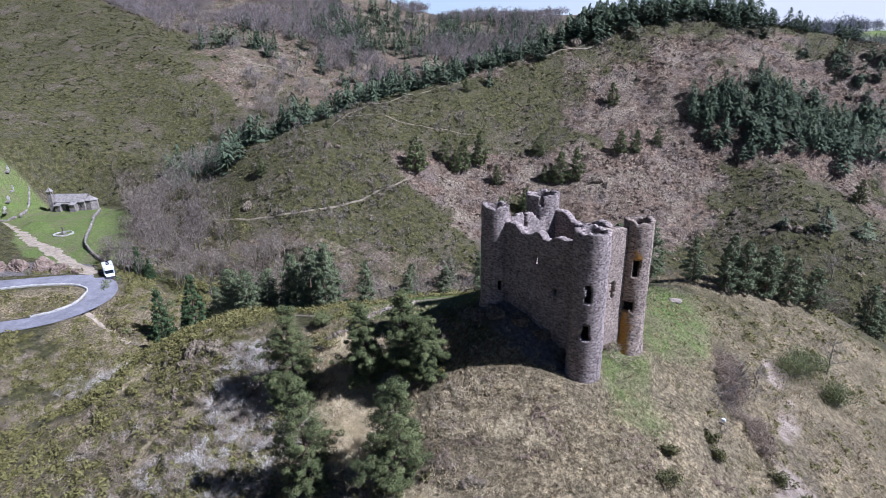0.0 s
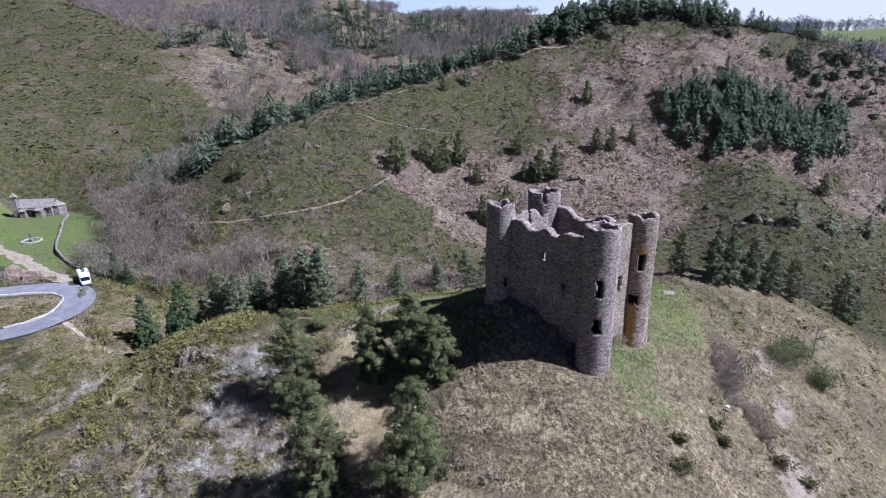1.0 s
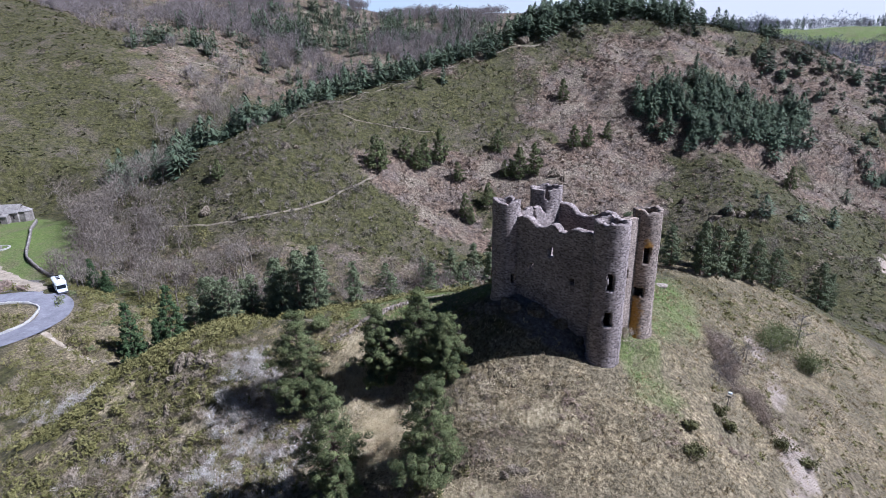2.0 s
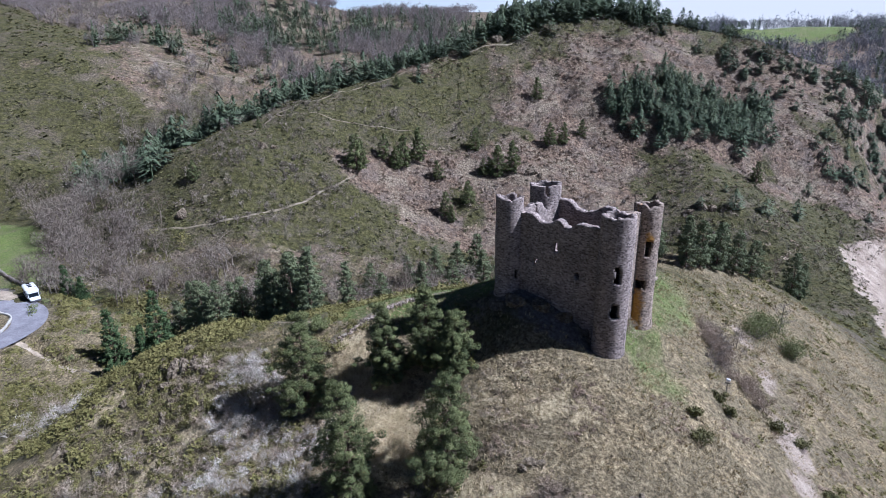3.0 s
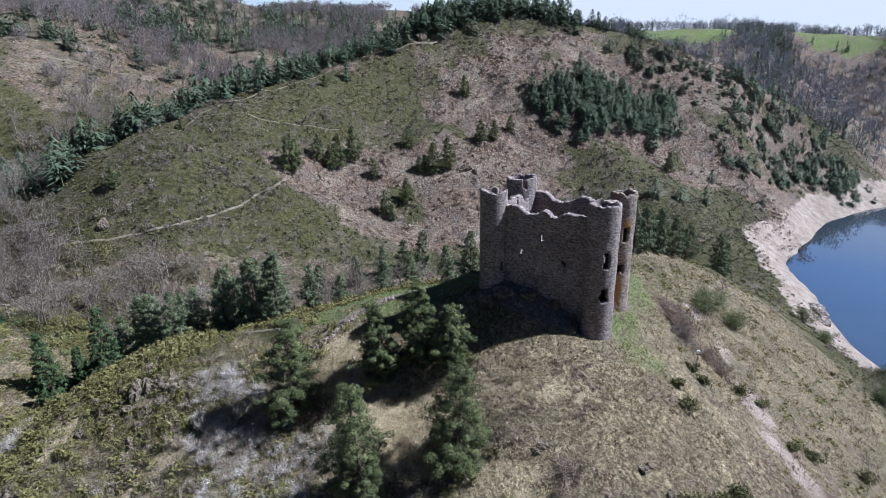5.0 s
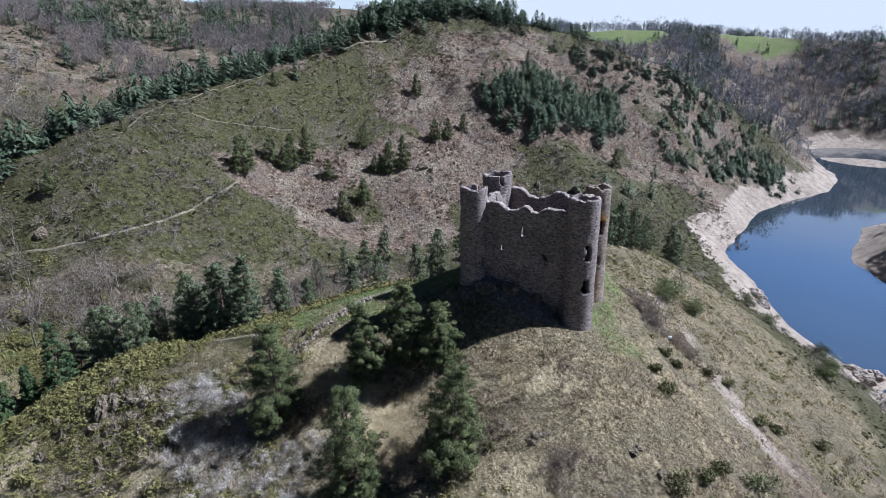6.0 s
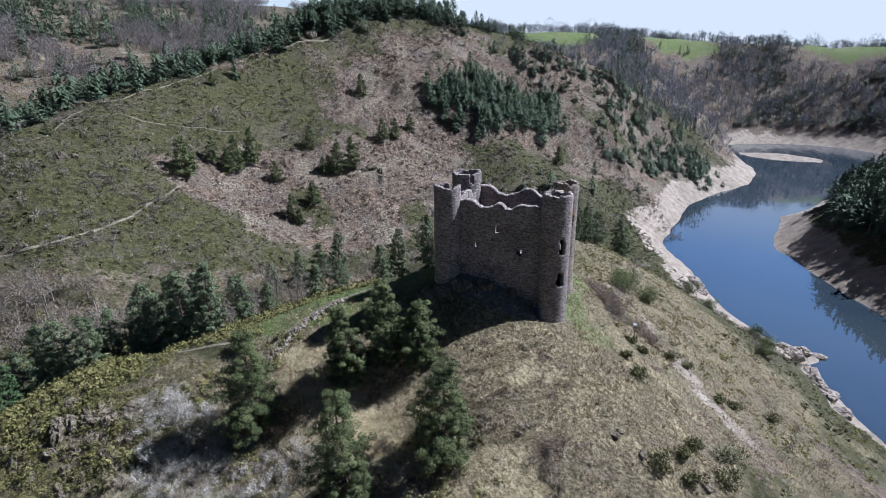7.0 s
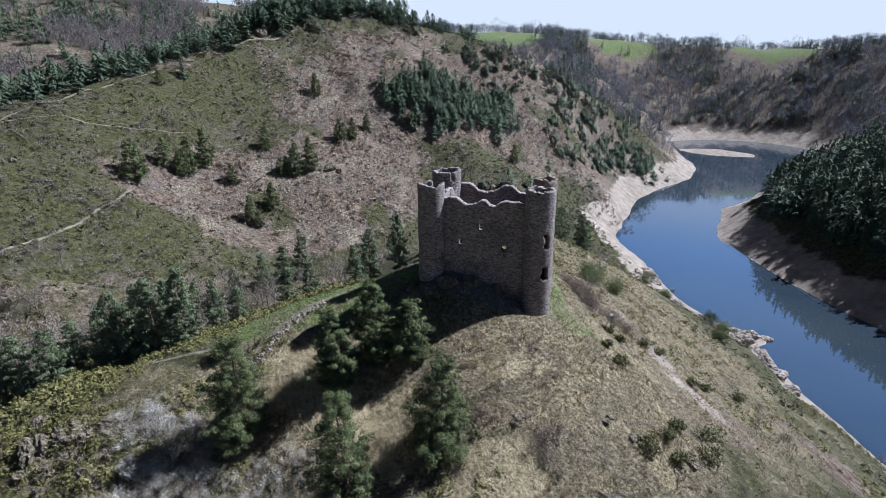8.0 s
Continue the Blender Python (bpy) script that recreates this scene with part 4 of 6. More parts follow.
def far_conifer_shapes(count, boughs, pointed=True):
    """One metre high: layers of short drooping boughs round a thin trunk, with an uneven outline."""
    made = []
    for _ in range(count):
        lop, wide = dice.uniform(0, 2 * math.pi), dice.uniform(0.20, 0.27) if pointed else dice.uniform(0.34, 0.46)
        t = np.sort(dice.uniform(0.0, 1.0, boughs) ** (1.3 if pointed else 1.05))
        if pointed:
            r = wide * (1 - t) ** 0.85 * np.minimum(1.0, 0.75 + 3 * t)
        else:
            r = wide * (1 - t ** 2.3) ** 0.8 * np.minimum(1.0, 0.62 + 1.5 * t)
        a = dice.uniform(0, 2 * math.pi, boughs)
        r = (r * (1 + 0.12 * np.sin(t * 24 + lop) + 0.16 * np.cos(a - lop) + 0.12 * np.sin(3 * a + t * 9)) + 0.014) * dice.uniform(0.72, 1.1, boughs)
        out, side = np.stack([np.cos(a), np.sin(a), 0 * a], 1), np.stack([-np.sin(a), np.cos(a), 0 * a], 1)
        broad = (((0.034 if pointed else 0.042) if boughs > 100 else 0.052) * (1.25 - 0.6 * t) * dice.uniform(0.7, 1.3, boughs))[:, None]
        up = np.array([0, 0, 1.0])
        z = 0.03 + 0.93 * t
        inner = out * (r * 0.42)[:, None] + up * (z + dice.uniform(0.03, 0.075, boughs))[:, None]
        tip = out * r[:, None] + up * (z - dice.uniform(-0.015, 0.04, boughs))[:, None]
        co = np.stack([inner - side * broad, inner + side * broad, tip], 1).reshape(-1, 3)
        made.append(gather([(co, np.arange(len(co)).reshape(-1, 3)), cone_between((0, 0, -0.1), (0, 0, 0.93), 0.024, 0.006, 3)]))
    return made


def blossom_shapes(count, flowers, twigs):
    """Thickets in flower, one metre across: a cloud of small white tufts on thin forked twigs."""
    made = []
    for _ in range(count):
        lobes = dice.normal(size=(6, 3)) * (0.24, 0.24, 0.12) + (0, 0, 0.46)
        home = dice.integers(0, 6, flowers)
        way = dice.normal(size=(flowers, 3))
        way /= np.linalg.norm(way, axis=1, keepdims=True)
        place = lobes[home] + way * dice.uniform(0.10, 0.24, flowers)[:, None]
        place[:, 2] = np.maximum(place[:, 2], 0.05)
        pieces = [spray(place, 0.01, 1, 0.040, 1.0, outward=way + (0, 0, 0.4), loose=0.5)]
        for k in range(twigs):
            lobe = lobes[k % 6]
            tip = lobe + dice.normal(size=3) * (0.16, 0.16, 0.12) + (0, 0, 0.08)
            foot = lobe * (0.4, 0.4, 0.0) + (0, 0, dice.uniform(0.0, 0.25))
            side = np.cross(tip - foot, dice.normal(size=3))
            side *= 0.008 / (np.linalg.norm(side) + 1e-9)
            pieces.append((np.array([foot - side, foot + side, tip]), np.array([[0, 1, 2]])))
        made.append(gather(pieces))
    return made


def thorn_shapes(count, stems, forks):
    """Leafless bushes, one metre across: many thin stems that fork into finer twigs."""
    made = []
    for _ in range(count):
        co = []
        for _ in range(stems):
            a, tilt = dice.uniform(0, 2 * math.pi), dice.uniform(0.05, 0.75)
            way = np.array([math.cos(a) * tilt, math.sin(a) * tilt, 1.0])
            foot = np.array([math.cos(a), math.sin(a), 0]) * dice.uniform(0, 0.2)
            long = dice.uniform(0.35, 0.75)
            tip = foot + way * long / math.hypot(tilt, 1)
            side = np.cross(way, dice.normal(size=3))
            side /= np.linalg.norm(side)
            co += [foot - side * 0.010, foot + side * 0.010, tip]
            for f in dice.uniform(0.3, 0.95, forks):
                root = foot + (tip - foot) * f
                end = root + (way * 0.4 + dice.normal(size=3) * 0.7) * 0.16
                side = np.cross(end - root, dice.normal(size=3))
                side *= 0.009 / (np.linalg.norm(side) + 1e-9)
                co += [root - side, root + side, end]
        made.append((np.array(co), np.arange(len(co)).reshape(-1, 3)))
    return made


BUSH_FINE = bush_shapes(5, 84, 0.16, 0.8)
BUSH = bush_shapes(7, 76, 0.15, 0.75, 0.45)
BUSH_MID = bush_shapes(6, 34, 0.25, 0.9)
BUSH_FAR = bush_shapes(9, 11, 0.38, 0.9, 0.4)
BLOSSOMS = blossom_shapes(6, 180, 50)
THORNS = thorn_shapes(6, 26, 6)
TWIGS_FINE = twig_shapes(6, 120, 0.27, width=0.014)
TWIGS = crown_shapes(7, 140, 0.12, 0.018)
BARE_TREES = crown_shapes(6, 300, 0.10, 0.008)
TWIGS_FAR = twig_shapes(5, 34, 0.34, width=0.034)
SOFT_CROWNS = crown_shapes(7, 66, 0.17, 0.021)
TWIGS_SOFT = []
for _ in range(8):
    way = dice.normal(size=(34, 3))
    way /= np.linalg.norm(way, axis=1, keepdims=True)
    way[:, 2] = np.abs(way[:, 2]) * 1.1 - 0.25
    lumps = dice.normal(size=(4, 3)) * (0.18, 0.18, 0.12)
    place = np.array([0, 0, 0.60]) + lumps[dice.integers(0, 4, 34)] + way * 0.36
    TWIGS_SOFT.append(gather([spray(place, 0.06, 1, 0.17, 1.0, outward=way * 0.5 + (0.35, 0, 0.9), loose=0.22, slim=0.8), cone_between((0, 0, -0.2), (0.03, 0.02, 0.6), 0.03, 0.012, 3)]))
CONIFER_FAR = far_conifer_shapes(7, 140)
CONIFER_ROUND = far_conifer_shapes(9, 150, False)
CONIFER_LOW = far_conifer_shapes(5, 48) + far_conifer_shapes(5, 52, False)
TUFT = [gather([(np.array([[x - 0.03, y, 0], [x + 0.03, y, 0], [x + lx, y + ly, h]]), np.array([[0, 1, 2]]))
                for x, y, lx, ly, h in dice.uniform([-0.2, -0.2, -0.28, -0.28, 0.25], [0.2, 0.2, 0.28, 0.28, 0.7], (6, 5))]) for _ in range(5)]
LONG_GRASS = [gather([(np.array([[x - 0.011, y, 0], [x + 0.011, y, 0], [x - 0.35 + lx, y - 0.25 + ly, h]]), np.array([[0, 1, 2]]))
                      for x, y, lx, ly, h in dice.uniform([-0.4, -0.4, -0.3, -0.3, 0.08], [0.4, 0.4, 0.3, 0.3, 0.32], (16, 5))]) for _ in range(6)]

TUSSOCK = []
for _ in range(7):
    blades = []
    for _ in range(11):
        a, out = dice.uniform(0, 2 * math.pi), dice.uniform(0.1, 0.55)
        foot = np.array([math.cos(a) * 0.14, math.sin(a) * 0.14, 0.0]) * dice.uniform(0.2, 1.2)
        tip = foot + np.array([math.cos(a) * out - 0.10, math.sin(a) * out - 0.16, dice.uniform(0.30, 0.62)])
        side = np.array([-math.sin(a), math.cos(a), 0.0]) * dice.uniform(0.06, 0.11)
        blades.append((np.array([foot - side, foot + side, tip]), np.array([[0, 1, 2]])))
    TUSSOCK.append(gather(blades))

# pines on the knoll
PINES_NEAR = [  # x, y, height, spread
    (-28.4, 52.8, 12.0, 4.3), (-18.2, 51.2, 9.4, 3.4), (-13.8, 51.0, 9.4, 3.5), (-11.2, 48.4, 7.0, 3.3), (-21.2, 40.2, 12.8, 4.1), (-11.8, 39.4, 10.0, 4.2)]
for n, (x, y, tall, spread) in enumerate(PINES_NEAR):
    rng = np.random.default_rng(40 + n)
    base = ground_at(x, y)
    tree_thing("pine_tree", (x, y, base), pine_shape(rng, tall, spread, 130, 190, 0.125, bare=0.05, lean=0.8), NEEDLES, BARK,
               "dark green Scots pine on the dry grassy knoll", turn=rng.uniform(0, 360), group="pines on the knoll")

# lone pines and firs behind the spur and on the hillside: x, y, height
PINES_SPUR = [(-60, 96, 9), (-48, 76, 7.5), (-40.5, 79, 10.5), (-37, 80.5, 11), (-34, 79, 10.5), (-28, 80, 8), (-29.7, 118.6, 8.3), (-21, 124.5, 8.3), (-14.4, 129.2, 9),
              (-8.3, 132.5, 9.6), (-3.3, 133.8, 11.7), (-54, 80, 10), (-51.5, 78, 9), (-46, 80, 8), (-43, 83, 9), (-40, 78, 9), (-36, 75.5, 11), (-32.5, 73, 10.5), (-24, 92, 7),
              (-38, 85, 10), (-49, 84, 8), (-58, 82, 8.5), (13.7, 88, 11), (6.1, 91, 10.5), (1.5, 95, 10), (-5, 84, 7.5), (20, 95, 10), (-10, 96, 8), (-16, 88, 7), (28.7, 82.1, 7.5), (32.3, 84.3, 8.2), (36.1, 86.0, 8.6), (40.0, 87.3, 7.8), (44.9, 90.3, 7.4), (58.8, 98.1, 9.0), (61.5, 99.5, 8.0), (38.0, 89.5, 8.0), (30.5, 86.5, 7.6), (24.5, 84.0, 7.0)]
PINES_HILL = [(-38.4, 163, 10.6), (-37.2, 165.5, 8.5), (-30.7, 172.8, 7.1), (-24.5, 173.5, 9.6), (-27, 171, 7), (-19.9, 176.7, 10.3), (-13.5, 172, 6.1), (-11.2, 159.9, 7.5), (-3.8, 165, 7.3), (-9, 158, 5), (-0.2, 186.5, 7.2),
              (1.8, 175.6, 5.4), (6.6, 175.7, 10), (11.5, 176.9, 10), (3.8, 176.4, 5.6), (25.6, 215.2, 8.1), (26.7, 191.1, 7.9), (32.3, 192.9, 7.6), (40.3, 200, 6), (100.8, 187, 7.7),
              (-79.9, 143, 5.5), (-69.2, 168.9, 3.3), (-28, 204.1, 4.7)]
FIRS = [(-70.5, 82.0, 10.2, 3.0), (-58.4, 76.0, 10.4, 3.1), (-66.3, 83.6, 6.5, 1.9), (-93, 104.5, 6.5, 1.8), (-89, 103, 5, 1.5)]


def stand(kind, shapes, places, needles, bark, label, group):
    """Copies of a few trees at many places, each with its own size and turn."""
    models = []
    for n, (x, y, tall) in enumerate(places):
        if len(models) < len(shapes):
            tree = tree_thing(kind, (0, 0, 0), shapes[len(models)], needles, bark, label, group=group)
            models.append(tree)
        else:
            tree = copy_thing(models[n % len(models)], Matrix())
        size = tall / 10
        tree.matrix_world = pose(x, y, ground_at(x, y) - 0.1, 0, 0, (n * 137.5) % 360) @ Matrix.Diagonal((size, size, size, 1))


mid_rng = np.random.default_rng(5)
stand("pine_tree", [pine_shape(mid_rng, 10.0, mid_rng.uniform(2.9, 3.7), 90, 56, 0.23, bare=0.10, lean=0.6) for _ in range(6)], PINES_SPUR, BLUE_NEEDLES, BARK, "dark green pine on the back slope of the spur", "pines of the spur")
stand("pine_tree", [pine_shape(mid_rng, 10.0, mid_rng.uniform(3.6, 4.4), 90, 44, 0.28, bare=0.05, lean=0.5) for _ in range(4)], PINES_HILL, NEEDLES, BARK, "lone dark green pine on the brown hillside", "pines of the hillside")
for n, (x, y, tall, spread) in enumerate(FIRS):
    tree_thing("fir_tree", (x, y, ground_at(x, y)), pine_shape(np.random.default_rng(80 + n), tall, spread, 110, 30, 0.30, bare=0.03, shape="fir"), FIR_NEEDLES, BARK,
               "pointed dark green fir beside the road" if x < -80 else "pointed dark green fir behind the rocky spur", group="firs")


# woods of conifers, too many to count
LAKE_Y, LAKE_X = [p[1] for p in LAKE], [p[0] for p in LAKE]
def wood_places(count, x, y, rx, ry, turn, rng=dice, hollow=0.0):
    xs, ys = strewn(count, x - max(rx, ry), x + max(rx, ry), y - max(rx, ry), y + max(rx, ry),
                    lambda u, v: smooth(ellipse(u, v, x, y, rx, ry, turn) + 0.25 * fractal(u, v, 14, 2, 3.0), 1.05, 0.85) * (1 - hollow * (fractal(u, v, 18, 2, 5.0) > 0.1)), rng)
    return xs, ys


def join_places(*pairs):
    return np.concatenate([p[0] for p in pairs]), np.concatenate([p[1] for p in pairs])


def along(line, count, spread, shift=(0, 0), rng=dice):
    """Places along a line, strewn to both sides of it."""
    t = rng.uniform(0, len(line) - 1, count)
    i = np.minimum(t.astype(int), len(line) - 2)
    pts = np.array([p[:2] for p in line], float)
    p = pts[i] + (pts[i + 1] - pts[i]) * (t - i)[:, None]
    return p[:, 0] + rng.normal(size=count) * spread + shift[0], p[:, 1] + rng.normal(size=count) * spread + shift[1]


xs, ys = wood_places(760, 88, 214, 38, 19, 12)
scatter("conifer_wood", CONIFER_ROUND, xs, ys, dice.uniform(5.5, 10.0, len(xs)), HAZED_NEEDLES, "dense dark conifer wood on the brown slope", "wood", tall=(0.7, 1.05))
CREST = RIDGES["main_hill"][0]
xs, ys = join_places(along(CREST[1:5], 260, 8, (-11, 11)), along(CREST[4:8], 170, 6.5, (-10, 10)), along(CREST[7:10], 90, 6, (-7, 10)))
kept = fractal(xs, ys, 16, 3, 4.7) > -0.9
xs, ys = xs[kept], ys[kept]
scatter("conifer_wood", CONIFER_FAR[:3] + CONIFER_ROUND, xs, ys, 6.0 + 6.5 * dice.uniform(0, 1, len(xs)) ** 1.3, HAZED_NEEDLES, "row of dark spruces along the hill's crest", "wood", tall=(0.75, 1.05))
xs, ys = along(CREST[9:13], 330, 8, (4, 9))
scatter("conifer_wood", CONIFER_ROUND, xs, ys, dice.uniform(8.5, 13.0, len(xs)), HAZED_NEEDLES, "dense dark pine wood on the hilltop", "wood", tall=(0.85, 1.1))
xs, ys = along(CREST[12:15], 60, 5, (2, 4))
scatter("conifer_wood", CONIFER_ROUND, xs, ys, dice.uniform(5.0, 10.0, len(xs)), HAZED_NEEDLES, "scattered dark pines along the hill's shoulder", "wood", tall=(0.7, 1.0))
xs, ys = join_places(wood_places(420, 145, 234, 45, 26, -10, hollow=0.4), wood_places(60, 110, 178, 50, 14, 25, hollow=0.6), wood_places(460, 190, 232, 45, 22, -10, hollow=0.3), wood_places(120, 205, 222, 18, 9, 0))
scatter("conifer_wood", CONIFER_ROUND, xs, ys, 3.5 + 5.5 * dice.uniform(0, 1, len(xs)) ** 1.4, HAZED_NEEDLES, "scattered dark conifers above the lake", "wood", tall=(0.6, 0.9))
xs, ys = join_places(wood_places(220, -110, 290, 55, 30, 20, hollow=0.75), wood_places(1700, -50, 355, 120, 46, 5, hollow=0.55), wood_places(120, -112, 312, 17, 9, 15), wood_places(60, -158, 250, 7, 13, -20), wood_places(40, -140, 268, 5, 9, -20))
scatter("conifer_wood", CONIFER_ROUND[:4] + CONIFER_LOW, xs, ys, dice.uniform(5, 11, len(xs)), HAZED_NEEDLES, "scattered conifers on the far hillsides", "wood")
xs, ys = strewn(3800, 140, 330, -60, 165, lambda u, v: smooth(height(u, v), 9, 12) * smooth(lake_distance(u, v), 18, 23) * smooth(u, 290, 250))
scatter("conifer_wood", CONIFER_LOW, xs, ys, dice.uniform(8, 12.5, len(xs)), HAZED_NEEDLES, "dense dark fir forest above the far bank", "forest", tall=(0.9, 1.25))
xs, ys = strewn(6400, 150, 600, 170, 520, lambda u, v: smooth(lake_distance(u, v), 16, 26) * (0.2 + 0.8 * (fractal(u, v, 50, 3, 6.0) > -0.05)) * (1 - fields(u, v)) * (1 - fields(u * 1.03, v * 1.03)) * (v > 270 - 0.2 * u) * (u + v > 480))
scatter("conifer_wood", CONIFER_LOW, xs, ys, dice.uniform(5, 10, len(xs)), HAZED_NEEDLES, "dark conifers on the slopes beyond the lake", "wood")

xs, ys = strewn(4200, 120, 235, -40, 160, lambda u, v: smooth(lake_distance(u, v), 16, 19) * smooth(lake_distance(u, v), 38, 30) * (u > np.interp(v, LAKE_Y, LAKE_X)))
scatter("conifer_wood", CONIFER_LOW, xs, ys, dice.uniform(8.5, 13.5, len(xs)), HAZED_NEEDLES, "dense dark fir edge along the far bank", "forest", tall=(0.9, 1.25))

# clumps of trees along the fields, and young leaves by the road
xs, ys = join_places(wood_places(170, 354, 462, 30, 13, -10), wood_places(90, 330, 420, 40, 18, -30), wood_places(100, 552, 296, 26, 14, -70), wood_places(30, 250, 530, 30, 8, 0), along([(200, 525), (300, 525), (400, 470), (500, 370)], 40, 6))
scatter("conifer_wood", CONIFER_LOW, xs, ys, dice.uniform(6, 11, len(xs)), HAZED_NEEDLES, "dark tree clumps along the green fields", "wood")
xs, ys = join_places(along([(-96, 108), (-84, 98), (-74, 90), (-60, 92)], 36, 5), along([(-50, 86), (-30, 82), (-15, 86)], 14, 3))
scatter("young_trees", BUSH_FINE, xs, ys, dice.uniform(1.2, 2.4, len(xs)), SPRING_LEAVES, "small trees with first yellow-green leaves", "trees", tall=(1.0, 1.5))

# leafless trees
def meadow_free(u, v):
    return (1 - smooth(ellipse(u, v, -128, 124, 28, 14, 140), 1.05, 0.95)) * (1 - smooth(ellipse(u, v, -141, 137, 17, 14, 10), 1.05, 0.95)) * (1 - smooth(ellipse(u, v, -165, 140, 22, 14, 140), 1.1, 0.9))


def bare_wood(name, pairs, low, high, shapes, label, mat=DRY_BRUSH):
    xs, ys = join_places(*pairs)
    free = dice.uniform(0, 1, len(xs)) < off_road(xs, ys, 4.5) * meadow_free(xs, ys)
    xs, ys = xs[free], ys[free]
    scatter(name, shapes, xs, ys, dice.uniform(low, high, len(xs)), mat, label, "wood", tall=(0.9, 1.4))


ROSE_TWIGS = foliage_material("pinkish leafless twigs", (0.135, 0.110, 0.095), (0.195, 0.162, 0.142), (0.26, 0.22, 0.195), plants=True, clump=0.10)
TAN_TWIGS = foliage_material("tan leafless twigs", (0.130, 0.097, 0.068), (0.225, 0.172, 0.122), (0.34, 0.268, 0.195), plants=True, clump=0.16)
# The bluish grey paints distance haze into the far twigs' own colour.
HAZY_TWIGS = foliage_material("far leafless twigs with haze tint", (0.155, 0.150, 0.156), (0.20, 0.194, 0.202), (0.255, 0.247, 0.252), plants=True, clump=0.16)
GREY_TWIGS = foliage_material("grey leafless twigs", (0.115, 0.093, 0.070), (0.190, 0.156, 0.120), (0.28, 0.235, 0.185), plants=True, clump=0.16)
BROWN_TWIGS = foliage_material("brown leafless twigs", (0.10, 0.078, 0.056), (0.165, 0.130, 0.095), (0.25, 0.205, 0.155), plants=True, clump=0.16)
BUSH_TWIGS = foliage_material("grey bush twigs", (0.115, 0.095, 0.078), (0.195, 0.163, 0.135), (0.29, 0.245, 0.205))
VALLEY = [(-112, 126), (-95, 116), (-75, 109), (-50, 107), (-25, 112), (5, 122), (40, 128), (75, 138)]
bare_wood("leafless_wood", [along(VALLEY[:2], 60, 9.0), along(VALLEY[1:4], 45, 6.5), along(VALLEY[3:], 45, 6.0), along([(-120, 128), (-112, 150), (-118, 175), (-112, 205), (-110, 240)], 110, 9)], 4.5, 8.5, BARE_TREES, "grey-brown leafless wood in the valley bottom", GREY_TWIGS)
bare_wood("leafless_wood", [along(VALLEY[:2], 60, 9.0), along(VALLEY[1:4], 40, 6.5), along(VALLEY[3:], 30, 6.0), along([(-120, 128), (-112, 150), (-118, 175)], 50, 9)], 3.5, 7.5, BARE_TREES, "brown leafless trees in the valley bottom", BROWN_TWIGS)
xs, ys = strewn(13000, -300, 60, 230, 430, lambda u, v: meadow_free(u, v) * smooth(fractal(u, v, 34, 3, 1.0), -0.35, 0.15) * (landform(u, v) < 118) * (v > np.where(u < -130, 236 - 0.5 * (u + 140) + 8 * fractal(u, v, 20, 2, 3.3), 240 + 0.75 * (u + 110))))
bare_wood("leafless_wood", [(xs, ys)], 3.0, 5.8, SOFT_CROWNS, "pinkish-grey leafless wood on the far hills", ROSE_TWIGS)
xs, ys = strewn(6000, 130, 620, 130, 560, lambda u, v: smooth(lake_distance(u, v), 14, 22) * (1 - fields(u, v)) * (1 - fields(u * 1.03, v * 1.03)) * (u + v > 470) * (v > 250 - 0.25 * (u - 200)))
bare_wood("leafless_wood", [(xs, ys)], 6.0, 10.0, SOFT_CROWNS, "leafless wood beyond the lake in haze-tinted grey", HAZY_TWIGS)
xs, ys = strewn(3600, -110, 150, 130, 265, lambda u, v: smooth(fractal(u, v, 26, 3, 2.0), -0.05, 0.4) * (v < 275 + 0.6 * u))
bare_wood("leafless_bushes", [(xs, ys)], 1.0, 2.6, TWIGS_FAR, "grey leafless bushes on the hillside", GREY_TWIGS)

xs, ys = join_places(wood_places(110, -54.5, 151.5, 4, 7, -30), wood_places(90, -45, 150, 6, 4, 40), wood_places(70, -57, 138, 5, 3, 30), wood_places(50, -60, 133, 6, 3, 0), wood_places(50, -71, 151, 5, 6, 0),
                     wood_places(60, -55, 182, 6, 3, 0), wood_places(110, 14, 217, 9, 6, 20), wood_places(60, -18, 196, 8, 5, 0), wood_places(60, -30, 203, 7, 4, 20))
scatter("leafless_bushes", TWIGS_FAR, xs, ys, dice.uniform(0.9, 2.2, len(xs)), GREY_TWIGS, "grey leafless thorn patches in the heath", "scrub", tall=(0.6, 1.0))
xs, ys = strewn(9000, -40, 150, 140, 265, lambda u, v: zones(u, v, height(u, v))["bracken"] * smooth(fractal(u, v, 8, 3, 2.4), -0.3, 0.4))
scatter("leafless_bushes", TWIGS_SOFT, xs, ys, 0.9 + 1.7 * dice.uniform(0, 1, len(xs)) ** 1.5, TAN_TWIGS, "beige-grey leafless bushes among the bracken", "scrub", tall=(0.6, 1.0))

xs, ys = join_places(along(VALLEY[:4], 150, 9), along([(-120, 128), (-112, 150), (-118, 175)], 60, 8))
free = dice.uniform(0, 1, len(xs)) < off_road(xs, ys, 4.5) * meadow_free(xs, ys)
scatter("broom_scrub", BUSH, xs[free], ys[free], dice.uniform(1.5, 3.5, int(free.sum())), BROOM, "olive-green undergrowth in the leafless valley wood", "scrub", tall=(0.7, 1.1))

# heath and broom on the hills
def hill_chance(u, v):
    z = zones(u, v, height(u, v))
    patch = smooth(fractal(u, v, 9, 4, 4.0), -0.9, -0.2)
    return (1 - z["turf"]) * (1 - z["sand"]) * (1 - 0.88 * z["bracken"]) * patch * off_road(u, v, 4.0) * meadow_free(u, v)


